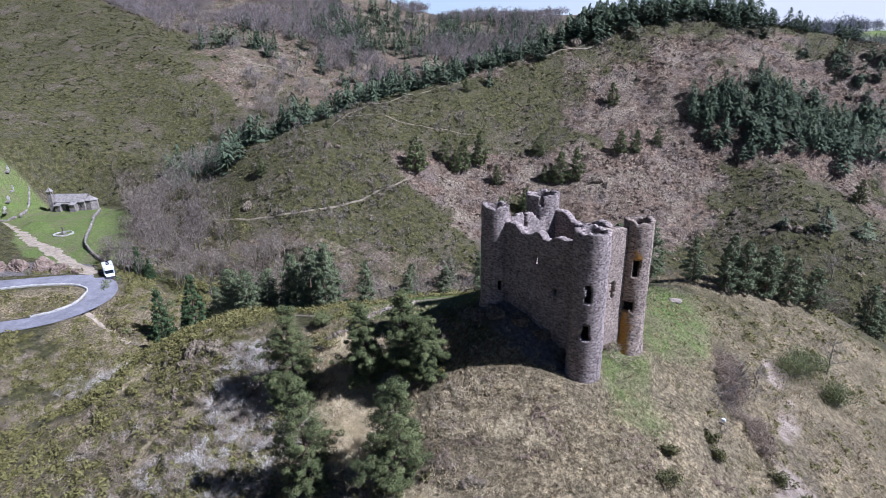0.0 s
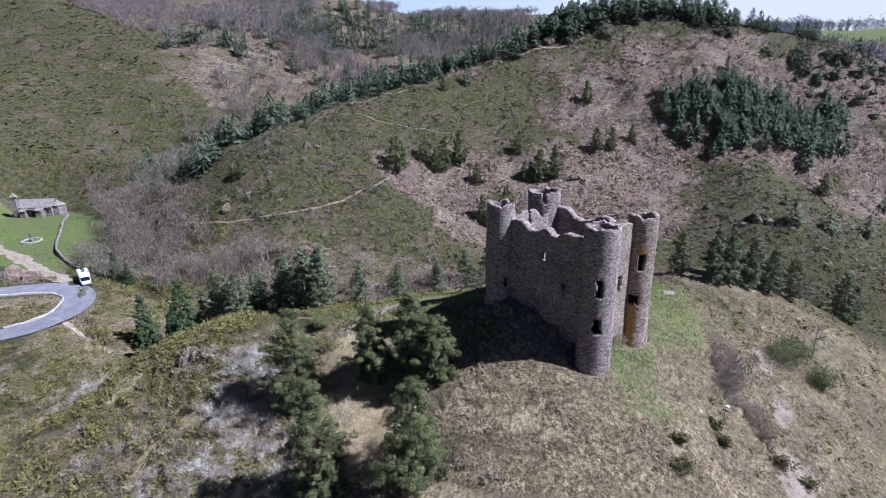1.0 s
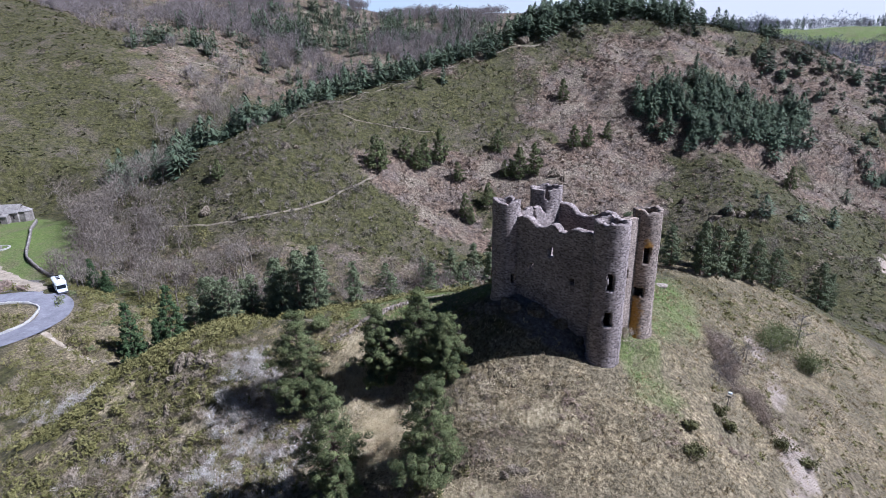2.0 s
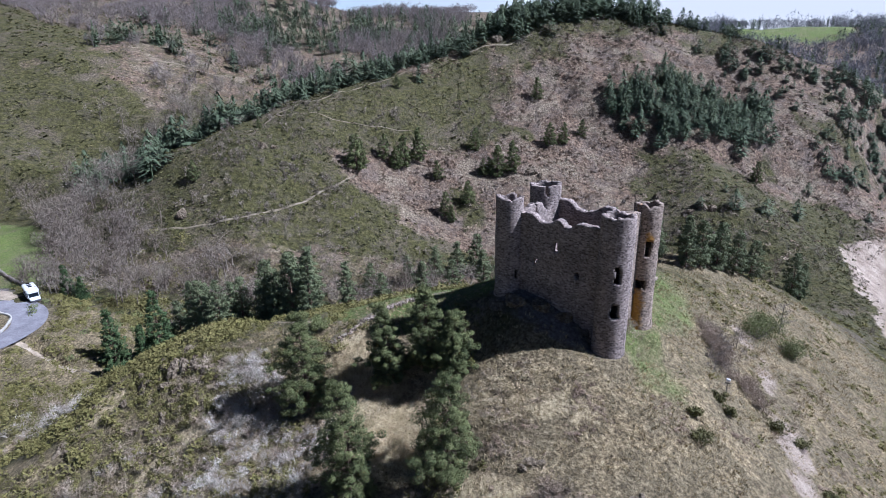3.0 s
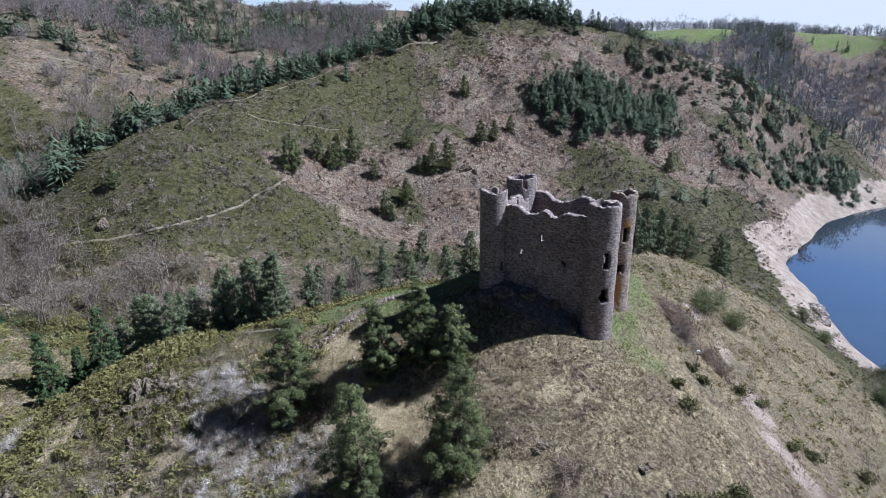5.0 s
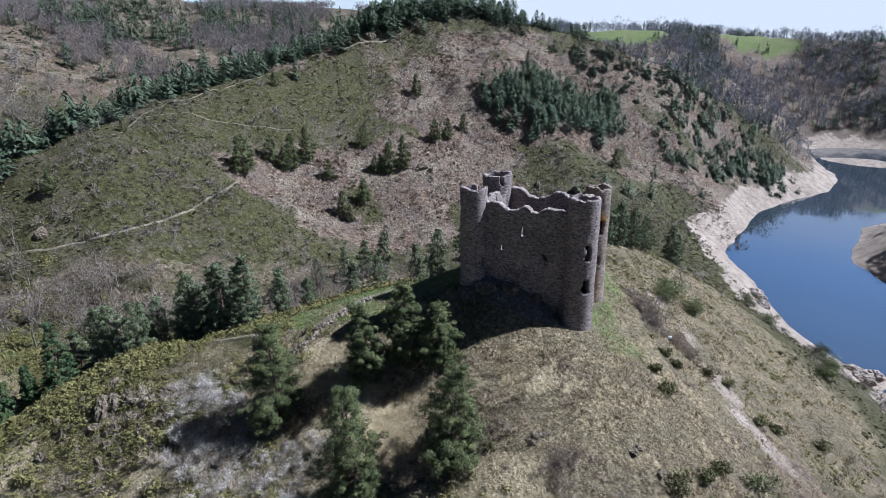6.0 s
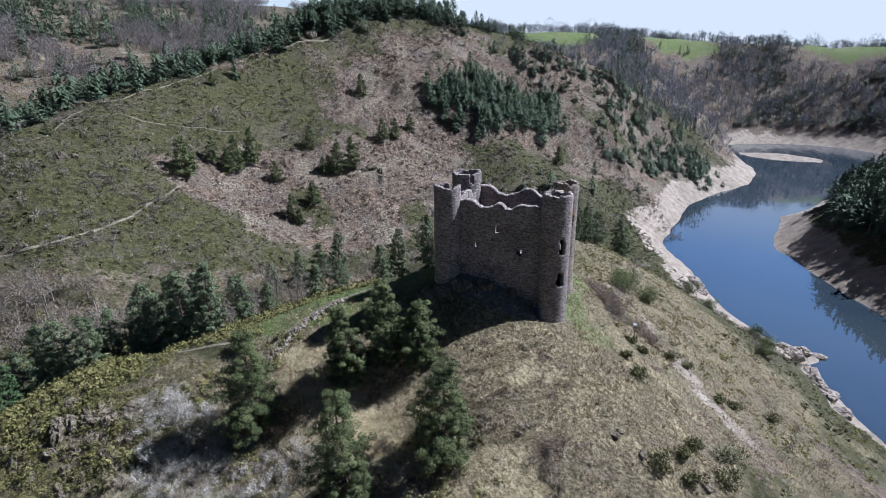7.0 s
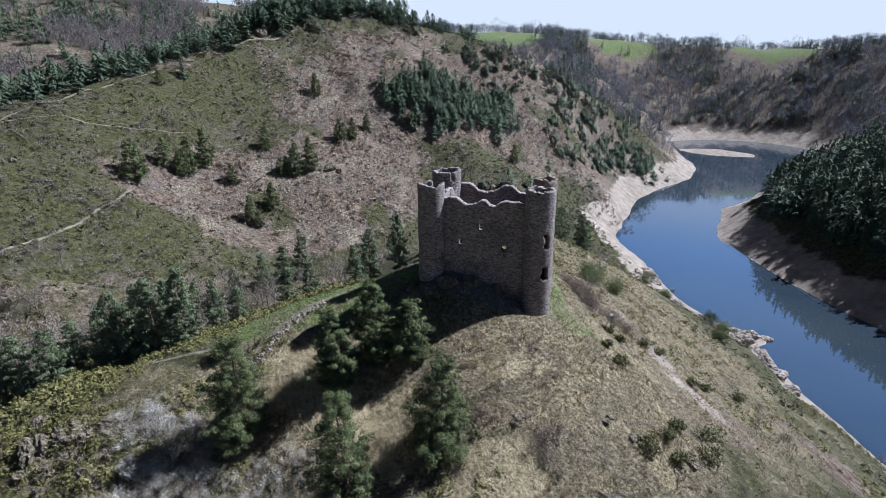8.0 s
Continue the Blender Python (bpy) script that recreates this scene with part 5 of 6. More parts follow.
xs, ys = strewn(66000, -125, 270, 118, 285, lambda u, v: hill_chance(u, v) * (v < 300 - 0.15 * u) * (lake_distance(u, v) > 8))
scatter("heath", BUSH_FAR, xs, ys, 0.5 + 1.3 * dice.uniform(0, 1, len(xs)) ** 2, HEATH, "low olive-green heath and broom on the hillside", "heath", tall=(0.45, 0.9))
xs, ys = strewn(10500, -330, -105, 150, 330, hill_chance)
scatter("heath", BUSH_FAR, xs, ys, dice.uniform(0.9, 2.2, len(xs)), HEATH, "low olive-green heath on the western hill", "heath", tall=(0.45, 0.8))
xs, ys = strewn(24000, -40, 150, 130, 270, lambda u, v: zones(u, v, height(u, v))["bracken"] * smooth(fractal(u, v, 9, 3, 7.0), -0.4, 0.3))
scatter("bracken", BUSH_FAR, xs, ys, dice.uniform(0.6, 1.8, len(xs)), BRACKEN, "dry reddish-brown bracken on the hillside", "bracken", tall=(0.5, 0.9))

# scrub of the spur and the knoll
xs, ys = join_places(wood_places(1100, -46, 59.8, 11, 5.5, -15), wood_places(260, -52, 63.5, 6, 3, -15))
scatter("broom_scrub", BUSH, xs, ys, dice.uniform(0.7, 1.5, len(xs)), BROOM, "olive-green broom growing between the crags", "scrub", tall=(0.6, 1.0))

def spur_chance(u, v):
    z = zones(u, v, height(u, v))
    return (1 - z["turf"]) * (1 - 0.88 * z["straw"]) * (1 - smooth(ellipse(u, v, -19, 49, 11, 10, 60), 1.1, 0.9)) * off_road(u, v, 4.0) * off_castle(u, v) * smooth(fractal(u, v, 5, 3, 8.0), -0.75, -0.1) * (1 - z["sand"])


xs, ys = strewn(21000, -115, -8, 22, 104, lambda u, v: spur_chance(u, v))
scatter("broom_scrub", BUSH, xs, ys, 0.7 + 1.9 * dice.uniform(0, 1, len(xs)) ** 2, BROOM, "olive-green broom scrub on the spur", "scrub", tall=(0.75, 1.25))
xs, ys = strewn(12000, -100, 0, 18, 72, lambda u, v: spur_chance(u, v) * smooth(fractal(u, v, 16, 3, 9.0) + 0.6 * smooth(ellipse(u, v, -40, 48, 17, 15, -30), 1.2, 0.5), 0.05, 0.4))
scatter("thorn_scrub", THORNS, xs, ys, 0.8 + 1.9 * dice.uniform(0, 1, len(xs)) ** 2, DRY_BRUSH, "leafless grey thorn scrub on the slope", "scrub", tall=(0.7, 1.1))
xs, ys = join_places(wood_places(230, -70, 64.5, 6.5, 3.6, 10), wood_places(70, -52.4, 50.8, 8, 1.6, 25), wood_places(260, -35.5, 53.5, 5.5, 4.5, 30, hollow=0.5), wood_places(110, -37.5, 58.5, 3.5, 2.5, 0), wood_places(330, -32, 44.5, 9, 6, 20, hollow=0.6), wood_places(120, -42, 41, 10, 5, 0, hollow=0.5))
scatter("blackthorn", BLOSSOMS, xs, ys, 1.0 + 1.9 * dice.uniform(0, 1, len(xs)) ** 2, BLOSSOM, "white-flowering blackthorn thicket on the slope", "thicket", tall=(0.7, 1.0))
xs, ys = strewn(20000, 4, 112, 0, 118, lambda u, v: spur_chance(u, v) * smooth(u - 0.2 * v, 2, 16) * smooth(fractal(u, v, 10, 3, 5.5), -0.3, 0.5))
scatter("broom_scrub", BUSH_MID, xs, ys, dice.uniform(0.5, 1.3, len(xs)), BROOM, "olive-green scrub on the slope above the lake", "scrub", tall=(0.6, 1.0))
xs, ys = strewn(2600, 10, 110, 10, 125, lambda u, v: spur_chance(u, v) * smooth(fractal(u, v, 14, 3, 6.5), 0.0, 0.5) * smooth(u - 0.2 * v, 8, 24))
scatter("thorn_scrub", TWIGS, xs, ys, dice.uniform(0.8, 2.0, len(xs)), GREY_TWIGS, "leafless grey bushes above the lake", "scrub")

xs, ys = strewn(3400, 55, 200, 15, 200, lambda u, v: smooth(lake_distance(u, v), 8, 11) * smooth(lake_distance(u, v), 34, 24) * (0.45 + 0.55 * (fractal(u, v, 12, 3, 2.7) > 0)) * (u < 160))
scatter("shore_scrub", BUSH_MID, xs, ys, dice.uniform(0.8, 2.0, len(xs)), HEATH, "olive-green scrub above the bare shore", "scrub", tall=(0.6, 1.0))
xs, ys = join_places(wood_places(150, -7.5, 43, 5, 3, 20, hollow=0.3), wood_places(240, 27, 52, 4, 12, -30, hollow=0.5), wood_places(110, 7, 50.5, 2.5, 1.2, -42), wood_places(160, 6, 29, 9, 3, 0, hollow=0.4))
scatter("thorn_scrub", THORNS, xs, ys, dice.uniform(0.6, 1.2, len(xs)), DRY_BRUSH, "brown leafless brushwood in the dry grass", "scrub", tall=(0.6, 0.9))

xs, ys = join_places(wood_places(620, 22.6, 58.5, 1.2, 6.8, -8), wood_places(130, 23.8, 51.5, 1.5, 3.5, 15), wood_places(30, -33, 51, 7, 6, 0), wood_places(30, -40, 47, 8, 6, 0), wood_places(34, -3.8, 33.5, 1.9, 1.2, 0))
scatter("thorn_hedge", TWIGS, xs, ys, dice.uniform(1.3, 2.3, len(xs)), TAN_TWIGS, "overgrown grey-brown leafless thorn bushes on the slope", "scrub", tall=(0.6, 0.95))

xs, ys = strewn(2600, -14, 26, 18, 44, lambda u, v: smooth(fractal(u, v, 4, 3, 7.7), -0.1, 0.6) * off_castle(u, v))
scatter("bracken", BUSH_FINE, xs, ys, dice.uniform(0.35, 0.95, len(xs)), BRACKEN, "low brown dead bracken clumps in the dry grass", "bracken", tall=(0.4, 0.8))

# grass of the knoll
xs, ys = join_places(wood_places(2600, -20, 47.5, 7, 5.5, 20), wood_places(1500, -16, 43.5, 4.5, 3, 0), wood_places(1500, -22, 55.5, 5, 3, 0), wood_places(700, -6, 43.5, 4, 2, 10), wood_places(700, -9, 34, 7, 4, 10, hollow=0.5))
scatter("dry_grass", LONG_GRASS, xs, ys, dice.uniform(0.9, 1.6, len(xs)), PALE_GRASS, "long pale lying grass between the pines", "grass", sink=0.02)
xs, ys = strewn(17000, -32, 44, 14, 76, lambda u, v: zones(u, v, height(u, v))["straw"] * off_castle(u, v) * smooth(fractal(u, v, 3, 3, 3.5), -0.5, 0.3))
scatter("grass_tussocks", TUSSOCK, xs, ys, 0.22 + 0.32 * dice.uniform(0, 1, len(xs)) ** 2, DRY_GRASS, "bleached dry grass tussocks on the knoll", "grass", sink=0.05, tall=(0.6, 1.1))
xs, ys = strewn(45000, -42, 70, 8, 92, lambda u, v: zones(u, v, height(u, v))["straw"] * off_castle(u, v) * smooth(fractal(u, v, 4, 3, 1.5), -0.6, 0.1))
scatter("dry_grass", TUFT, xs, ys, dice.uniform(0.6, 1.25, len(xs)), DRY_GRASS, "long bleached dry grass on the knoll", "grass", sink=0.02, tall=(0.4, 0.9))
xs, ys = strewn(26000, -36, 30, 40, 84, lambda u, v: zones(u, v, height(u, v))["turf"] * off_castle(u, v))
scatter("green_grass", TUFT, xs, ys, dice.uniform(0.25, 0.55, len(xs)), GREEN_GRASS, "short green grass round the castle", "grass", sink=0.02)

# ---- road, walls, church and small things ----
ASPHALT = stone_material("worn asphalt", (0.16, 0.15, 0.16), (0.225, 0.215, 0.225), (0.29, 0.28, 0.285), 0.35)
CHURCH_STONE = stone_material("church stone", (0.12, 0.10, 0.085), (0.26, 0.225, 0.19), (0.44, 0.39, 0.33), 0.9)
ROOF_STONE = stone_material("stone roof slates", (0.17, 0.15, 0.13), (0.29, 0.26, 0.225), (0.40, 0.365, 0.315), 1.4)
DARK_WOOD = paint_material("dark wood", (0.05, 0.04, 0.035), 0.8)
CONCRETE = stone_material("pale concrete", (0.34, 0.31, 0.26), (0.48, 0.45, 0.39), (0.60, 0.57, 0.50), 1.5)
VAN_WHITE = paint_material("white motorhome paint", (0.80, 0.80, 0.79), 0.35)
VAN_GREY = paint_material("grey bumper plastic", (0.08, 0.08, 0.085), 0.6)
TYRE = paint_material("tyre rubber", (0.02, 0.02, 0.02), 0.9)
DARK_GLASS = paint_material("dark window glass", (0.012, 0.016, 0.02), 0.08)
METAL = paint_material("weathered metal", (0.22, 0.20, 0.18), 0.5, 0.6)
LAMP_GLASS = paint_material("pale lamp housing", (0.78, 0.78, 0.76), 0.4)


def ribbon(line, half, lift, thick=0.0, cross=5):
    """A strip along a line of (x, y, z)."""
    pts = np.array(line, float)
    way = np.gradient(pts[:, :2], axis=0)
    way /= np.linalg.norm(way, axis=1, keepdims=True)
    side = np.stack([-way[:, 1], way[:, 0]], 1)
    offs = np.linspace(-half, half, cross)
    co = np.stack([np.concatenate([pts[:, :2] + side * o, (pts[:, 2] + lift + 0.04 * (1 - (o / half) ** 2))[:, None]], 1) for o in offs], 1).reshape(-1, 3)
    faces = [[i * cross + j, (i + 1) * cross + j, (i + 1) * cross + j + 1, i * cross + j + 1] for i in range(len(pts) - 1) for j in range(cross - 1)]
    return soup("ribbon", co, np.array(faces)[:, ::-1], True)


road = part("road", ribbon(rounded_line(ROAD_MARKS, 4), 2.9, 0.14), ASPHALT)
TRACK_EARTH = stone_material("trodden pale earth", (0.22, 0.175, 0.12), (0.36, 0.295, 0.21), (0.50, 0.425, 0.32), 0.9)

PATH_EARTH = stone_material("trodden heath soil", (0.13, 0.105, 0.07), (0.225, 0.185, 0.125), (0.34, 0.29, 0.21), 0.9)
BROWN_ROCK = stone_material("brown cutting rock", (0.09, 0.062, 0.044), (0.23, 0.168, 0.122), (0.40, 0.31, 0.235), 0.8)


def draped(line, half, lift):
    """A worn path laid over the land, its edges uneven."""
    pts = rounded_line([(p[0], p[1], 0.0) for p in line], 3)
    steps = [np.array(pts[0][:2])]
    for a, b in zip(pts, pts[1:]):
        a, b = np.array(a[:2]), np.array(b[:2])
        n = max(1, int(np.hypot(*(b - a)) / 0.7))
        steps += [a + (b - a) * (k + 1) / n for k in range(n)]
    pts = np.array(steps)
    way = np.gradient(pts, axis=0)
    way /= np.linalg.norm(way, axis=1, keepdims=True)
    side = np.stack([-way[:, 1], way[:, 0]], 1)
    rows = []
    for o in (-1, -0.4, 0.4, 1):
        wide = half * o * (1 + 0.45 * fractal(pts[:, 0] + 9 * o, pts[:, 1], 2.2, 2, 1.0))
        q = pts + side * wide[:, None]
        rows.append(np.concatenate([q, (height(q[:, 0], q[:, 1]) + lift * (1 if abs(o) < 1 else 0.2))[:, None]], 1))
    co = np.stack(rows, 1).reshape(-1, 3)
    faces = [[i * 4 + j, i * 4 + j + 1, i * 4 + j + 5, i * 4 + j + 4] for i in range(len(pts) - 1) for j in range(3)]
    return soup("path", co, np.array(faces)[:, ::-1], True)


for line, half in TRACKS.values():
    tagged(part("track", draped(line, half, 0.10), TRACK_EARTH), "pale trodden earth track", "track", kind="structure")
for line, half in FOOTPATHS:
    tagged(part("footpath", draped(line, half * 0.5, 0.10), PATH_EARTH), "narrow pale footpath through the heath", "path", kind="structure")
tagged(road, "worn grey asphalt road in a hairpin bend", "road", kind="structure")


def wall_run(line, tall, thick, seed):
    """A rough low wall along a line on the land."""
    pts = rounded_line([(x, y, 0.0) for x, y in line], 2)
    pts = np.array(pts)[:, :2]
    steps = [pts[0]]
    for a, b in zip(pts, pts[1:]):
        n = max(1, int(np.hypot(*(b - a)) / 0.5))
        steps += [a + (b - a) * (k + 1) / n for k in range(n)]
    pts = np.array(steps)
    way = np.gradient(pts, axis=0)
    way /= np.linalg.norm(way, axis=1, keepdims=True)
    side = np.stack([-way[:, 1], way[:, 0]], 1)
    base = height(pts[:, 0], pts[:, 1])
    rng = np.random.default_rng(seed)
    top = base + tall * (1 + 0.14 * rng.normal(size=len(base)))
    rows = []
    for s, z in ((-1, base - 0.5), (-0.9, base + tall * 0.5), (-0.8, top), (0.8, top), (0.9, base + tall * 0.5), (1, base - 0.5)):
        wobble = rng.normal(size=len(base)) * 0.03
        rows.append(np.concatenate([pts + side * (s * thick / 2 + wobble)[:, None], z[:, None]], 1))
    co = np.stack(rows, 1).reshape(-1, 3)
    k = len(rows)
    faces = [[i * k + j, i * k + (j + 1) % k, (i + 1) * k + (j + 1) % k, (i + 1) * k + j] for i in range(len(pts) - 1) for j in range(k)]
    faces += [[0, 3, 2, 1], [0, 5, 4, 3]]
    last = (len(pts) - 1) * k
    faces += [[last, last + 1, last + 2, last + 3], [last, last + 3, last + 4, last + 5]]
    return soup("wall", co, np.array(faces))


tagged(part("churchyard_wall", wall_run([(-137, 143), (-130, 132), (-122, 121), (-115, 112.5), (-108, 107.5), (-100.5, 104.5)], 0.9, 0.5, 1), CHURCH_STONE), "low dark stone wall along the church meadow", "wall")
tagged(part("roadside_kerb", wall_run([(-112, 86.4), (-104.5, 91.6), (-99, 93.2), (-95.6, 92.2), (-94.2, 89), (-93.7, 86.2), (-95.2, 83), (-98.5, 80.3)], 0.45, 0.35, 2), CONCRETE), "pale low kerb wall inside the hairpin bend", "kerb")
tagged(part("cemetery_wall", wall_run([(-163, 144), (-158, 137), (-153, 130)], 0.9, 0.5, 3), CHURCH_STONE), "pale stone cemetery wall on the slope", "wall")
tagged(part("cemetery_wall", wall_run([(-153.4, 129.2), (-158, 127), (-166, 126)], 0.7, 0.45, 4), CHURCH_STONE), "pale stone cemetery wall on the slope", "wall")

# graves: a slab with an upright stone
grave_slab = bmesh.new()
box(grave_slab, -0.45, 0.45, -0.95, 0.95, -0.3, 0.28)
bmesh.ops.bevel(grave_slab, geom=grave_slab.edges[:], offset=0.04, segments=1, affect="EDGES")
grave_stone = bmesh.new()
box(grave_stone, -0.4, 0.4, 0.78, 0.95, 0.2, 1.25)
box(grave_stone, -0.1, 0.1, 0.80, 0.93, 1.2, 1.75)
box(grave_stone, -0.3, 0.3, 0.80, 0.93, 1.42, 1.58)
grave = new("grave")
part("slab", grave_slab, CHURCH_STONE, grave)
part("headstone", grave_stone, CONCRETE, grave, "upright pale headstone with a cross")
tagged(grave, "grey stone grave with a cross in the cemetery", "grave", "graves in the cemetery")
spots = [(-163, 138), (-166, 141), (-160, 133.5), (-164, 133), (-168, 136), (-158.5, 130.5), (-171, 143), (-163, 129.5), (-168, 131.5), (-174, 139), (-172, 134), (-176, 146)]
for n, (x, y) in enumerate(spots):
    m = pose(x, y, ground_at(x, y), 0, 0, 25 + (n * 53) % 14)
    if n == 0:
        grave.matrix_world = m
    else:
        copy_thing(grave, m)


def gabled(bm, x0, x1, y0, y1, eave, ridge, base=-0.8):
    """Walls with two gables; the ridge runs along x."""
    my = (y0 + y1) / 2
    low = [bm.verts.new(p) for p in ((x0, y0, base), (x1, y0, base), (x1, y1, base), (x0, y1, base))]
    top = [bm.verts.new(p) for p in ((x0, y0, eave), (x1, y0, eave), (x1, y1, eave), (x0, y1, eave))]
    peak = [bm.verts.new((x0, my, ridge)), bm.verts.new((x1, my, ridge))]
    for f in ((low[0], low[1], top[1], top[0]), (low[2], low[3], top[3], top[2]), (low[1], low[2], top[2], peak[1], top[1]), (low[3], low[0], top[0], peak[0], top[3]), (top[0], top[1], peak[1], peak[0]), (top[2], top[3], peak[0], peak[1])):
        bm.faces.new(f)


def roof_slab(bm, x0, x1, y0, y1, eave, ridge, over=0.35, thick=0.22):
    my = (y0 + y1) / 2
    fall = (ridge - eave) / (my - y0)
    for s, ye in ((-1, y0), (1, y1)):
        ends = []
        for x in (x0 - over, x1 + over):
            lo = Vector((x, ye + s * over, eave - fall * over + 0.05))
            hi = Vector((x, my, ridge + 0.05))
            ends.append([bm.verts.new(lo), bm.verts.new(hi), bm.verts.new(hi + Vector((0, 0, thick))), bm.verts.new(lo + Vector((0, 0, thick)))])
        a, b = ends
        for k in range(4):
            bm.faces.new((a[k], a[(k + 1) % 4], b[(k + 1) % 4], b[k]))
        bm.faces.new(a[::-1])
        bm.faces.new(b)


church = new("church")
church.matrix_world = pose(-146.5, 144.2, 30.0, 0, 0, 10) @ Matrix.Diagonal((0.8, 0.8, 0.8, 1))
tagged(church, "small grey stone chapel with a slate roof beside a meadow", "church")
bm = bmesh.new()
gabled(bm, -7.5, 5.0, -2.9, 2.9, 3.6, 6.0)
part("nave", bm, CHURCH_STONE, church, "pale grey rubble nave walls")
bm = bmesh.new()
roof_slab(bm, -7.5, 5.0, -2.9, 2.9, 3.6, 6.0)
part("roof", bm, ROOF_STONE, church, "weathered grey stone slate roof")
bm = bmesh.new()
apse = bmesh.ops.create_cone(bm, cap_ends=True, segments=7, radius1=2.4, radius2=2.4, depth=4.6)["verts"]
for v in apse:
    v.co += Vector((6.0, 0, 1.5))
part("apse", bm, CHURCH_STONE, church, "polygonal stone apse")
bm = bmesh.new()
cap = bmesh.ops.create_cone(bm, cap_ends=True, segments=7, radius1=2.75, radius2=0.1, depth=1.7)["verts"]
for v in cap:
    v.co += Vector((6.0, 0, 4.65))
part("apse_roof", bm, ROOF_STONE, church)
bm = bmesh.new()
box(bm, -8.6, -6.9, -3.6, -1.9, -0.8, 6.6)
box(bm, -8.5, -8.15, -3.5, -3.15, 6.6, 7.8)
box(bm, -7.35, -7.0, -3.5, -3.15, 6.6, 7.8)
box(bm, -8.5, -8.15, -2.35, -2.0, 6.6, 7.8)
box(bm, -7.35, -7.0, -2.35, -2.0, 6.6, 7.8)
part("bell_tower", bm, CHURCH_STONE, church, "slim square bell tower")
bm = bmesh.new()
cap = bmesh.ops.create_cone(bm, cap_ends=True, segments=4, radius1=1.45, radius2=0.05, depth=1.6)["verts"]
bmesh.ops.rotate(bm, verts=cap, matrix=Matrix.Rotation(radians(45), 3, "Z"))
for v in cap:
    v.co += Vector((-7.75, -2.75, 8.6))
part("bell_tower_roof", bm, ROOF_STONE, church, "pyramid stone cap")
for x0, x1, y0, z1 in ((-5.6, -3.6, -4.9, 2.5), (0.2, 2.4, -5.0, 2.7)):
    bm = bmesh.new()
    box(bm, x0, x1, y0, -2.8, -0.8, z1)
    chapel = part("side_chapel", bm, CHURCH_STONE, church)
    bm = bmesh.new()
    for v in box(bm, x0 - 0.2, x1 + 0.2, y0 - 0.3, -2.7, z1, z1 + 0.22):
        v.co.z += 0.35 * (v.co.y - y0)
    part("lean_to_roof", bm, ROOF_STONE, chapel)
bm = bmesh.new()
box(bm, -3.6, 0.2, -4.2, -2.7, 2.9, 3.1)
part("porch_roof", bm, ROOF_STONE, church)
for x0, x1, z1 in ((-2.6, -1.2, 2.2), (-6.6, -6.1, 2.6), (3.3, 3.8, 2.4)):
    bm = bmesh.new()
    box(bm, x0, x1, -2.99, -2.86, 0.0 if z1 < 2.3 else 1.3, z1)
    part("door" if z1 < 2.3 else "window", bm, DARK_WOOD, church)

# memorial ring on the meadow
ring = new("memorial_ring")
ring.matrix_world = pose(-130, 121.5, ground_at(-130, 121.5))
tagged(ring, "round pale stone kerb ring with a cross on the meadow", "memorial")
bm = bmesh.new()
for k in range(24):
    a = k * math.tau / 24
    box(bm, 2.05, 2.45, -0.28, 0.28, -0.3, 0.32, Matrix.Rotation(a, 4, "Z"))
part("kerb", bm, CONCRETE, ring)
bm = bmesh.new()
box(bm, -0.5, 0.5, -0.5, 0.5, -0.3, 0.5)
box(bm, -0.32, 0.32, -0.32, 0.32, 0.5, 0.8)
part("plinth", bm, CHURCH_STONE, ring)
bm = bmesh.new()
box(bm, -0.11, 0.11, -0.09, 0.09, 0.78, 2.1)
box(bm, -0.45, 0.45, -0.08, 0.08, 1.5, 1.72)
part("cross", bm, CHURCH_STONE, ring)

# white motorhome parked at the bend
van = new("motorhome")
van.matrix_world = pose(-97.8, 100.6, 26.42, 0, 0, 46) @ Matrix.Diagonal((0.94, 0.94, 0.94, 1))
tagged(van, "white motorhome with an overcab bunk parked at the bend", "motorhome")
bm = bmesh.new()
box(bm, -1.12, 1.12, -1.6, 2.7, 0.55, 2.85)
box(bm, -1.1, 1.1, -2.75, -1.6, 1.95, 2.85)
bmesh.ops.bevel(bm, geom=bm.edges[:], offset=0.12, segments=2, affect="EDGES")
part("body", bm, VAN_WHITE, van)
bm = bmesh.new()
cabin = box(bm, -0.98, 0.98, -3.1, -1.6, 0.5, 2.0)
for v in cabin:
    if v.co.z > 1.5 and v.co.y < -2.5:
        v.co.y += 0.75
bonnet = box(bm, -0.94, 0.94, -3.7, -3.0, 0.45, 1.15)
for v in bonnet:
    if v.co.z > 1 and v.co.y < -3.5:
        v.co.z -= 0.18
bmesh.ops.bevel(bm, geom=bm.edges[:], offset=0.07, segments=2, affect="EDGES")
part("cab", bm, VAN_WHITE, van)
bm = bmesh.new()
screen = box(bm, -0.86, 0.86, -3.14, -3.06, 1.18, 1.9)
for v in screen:
    v.co.y += (v.co.z - 0.5) / 1.5 * 0.75 - 0.03
part("windscreen", bm, DARK_GLASS, van)
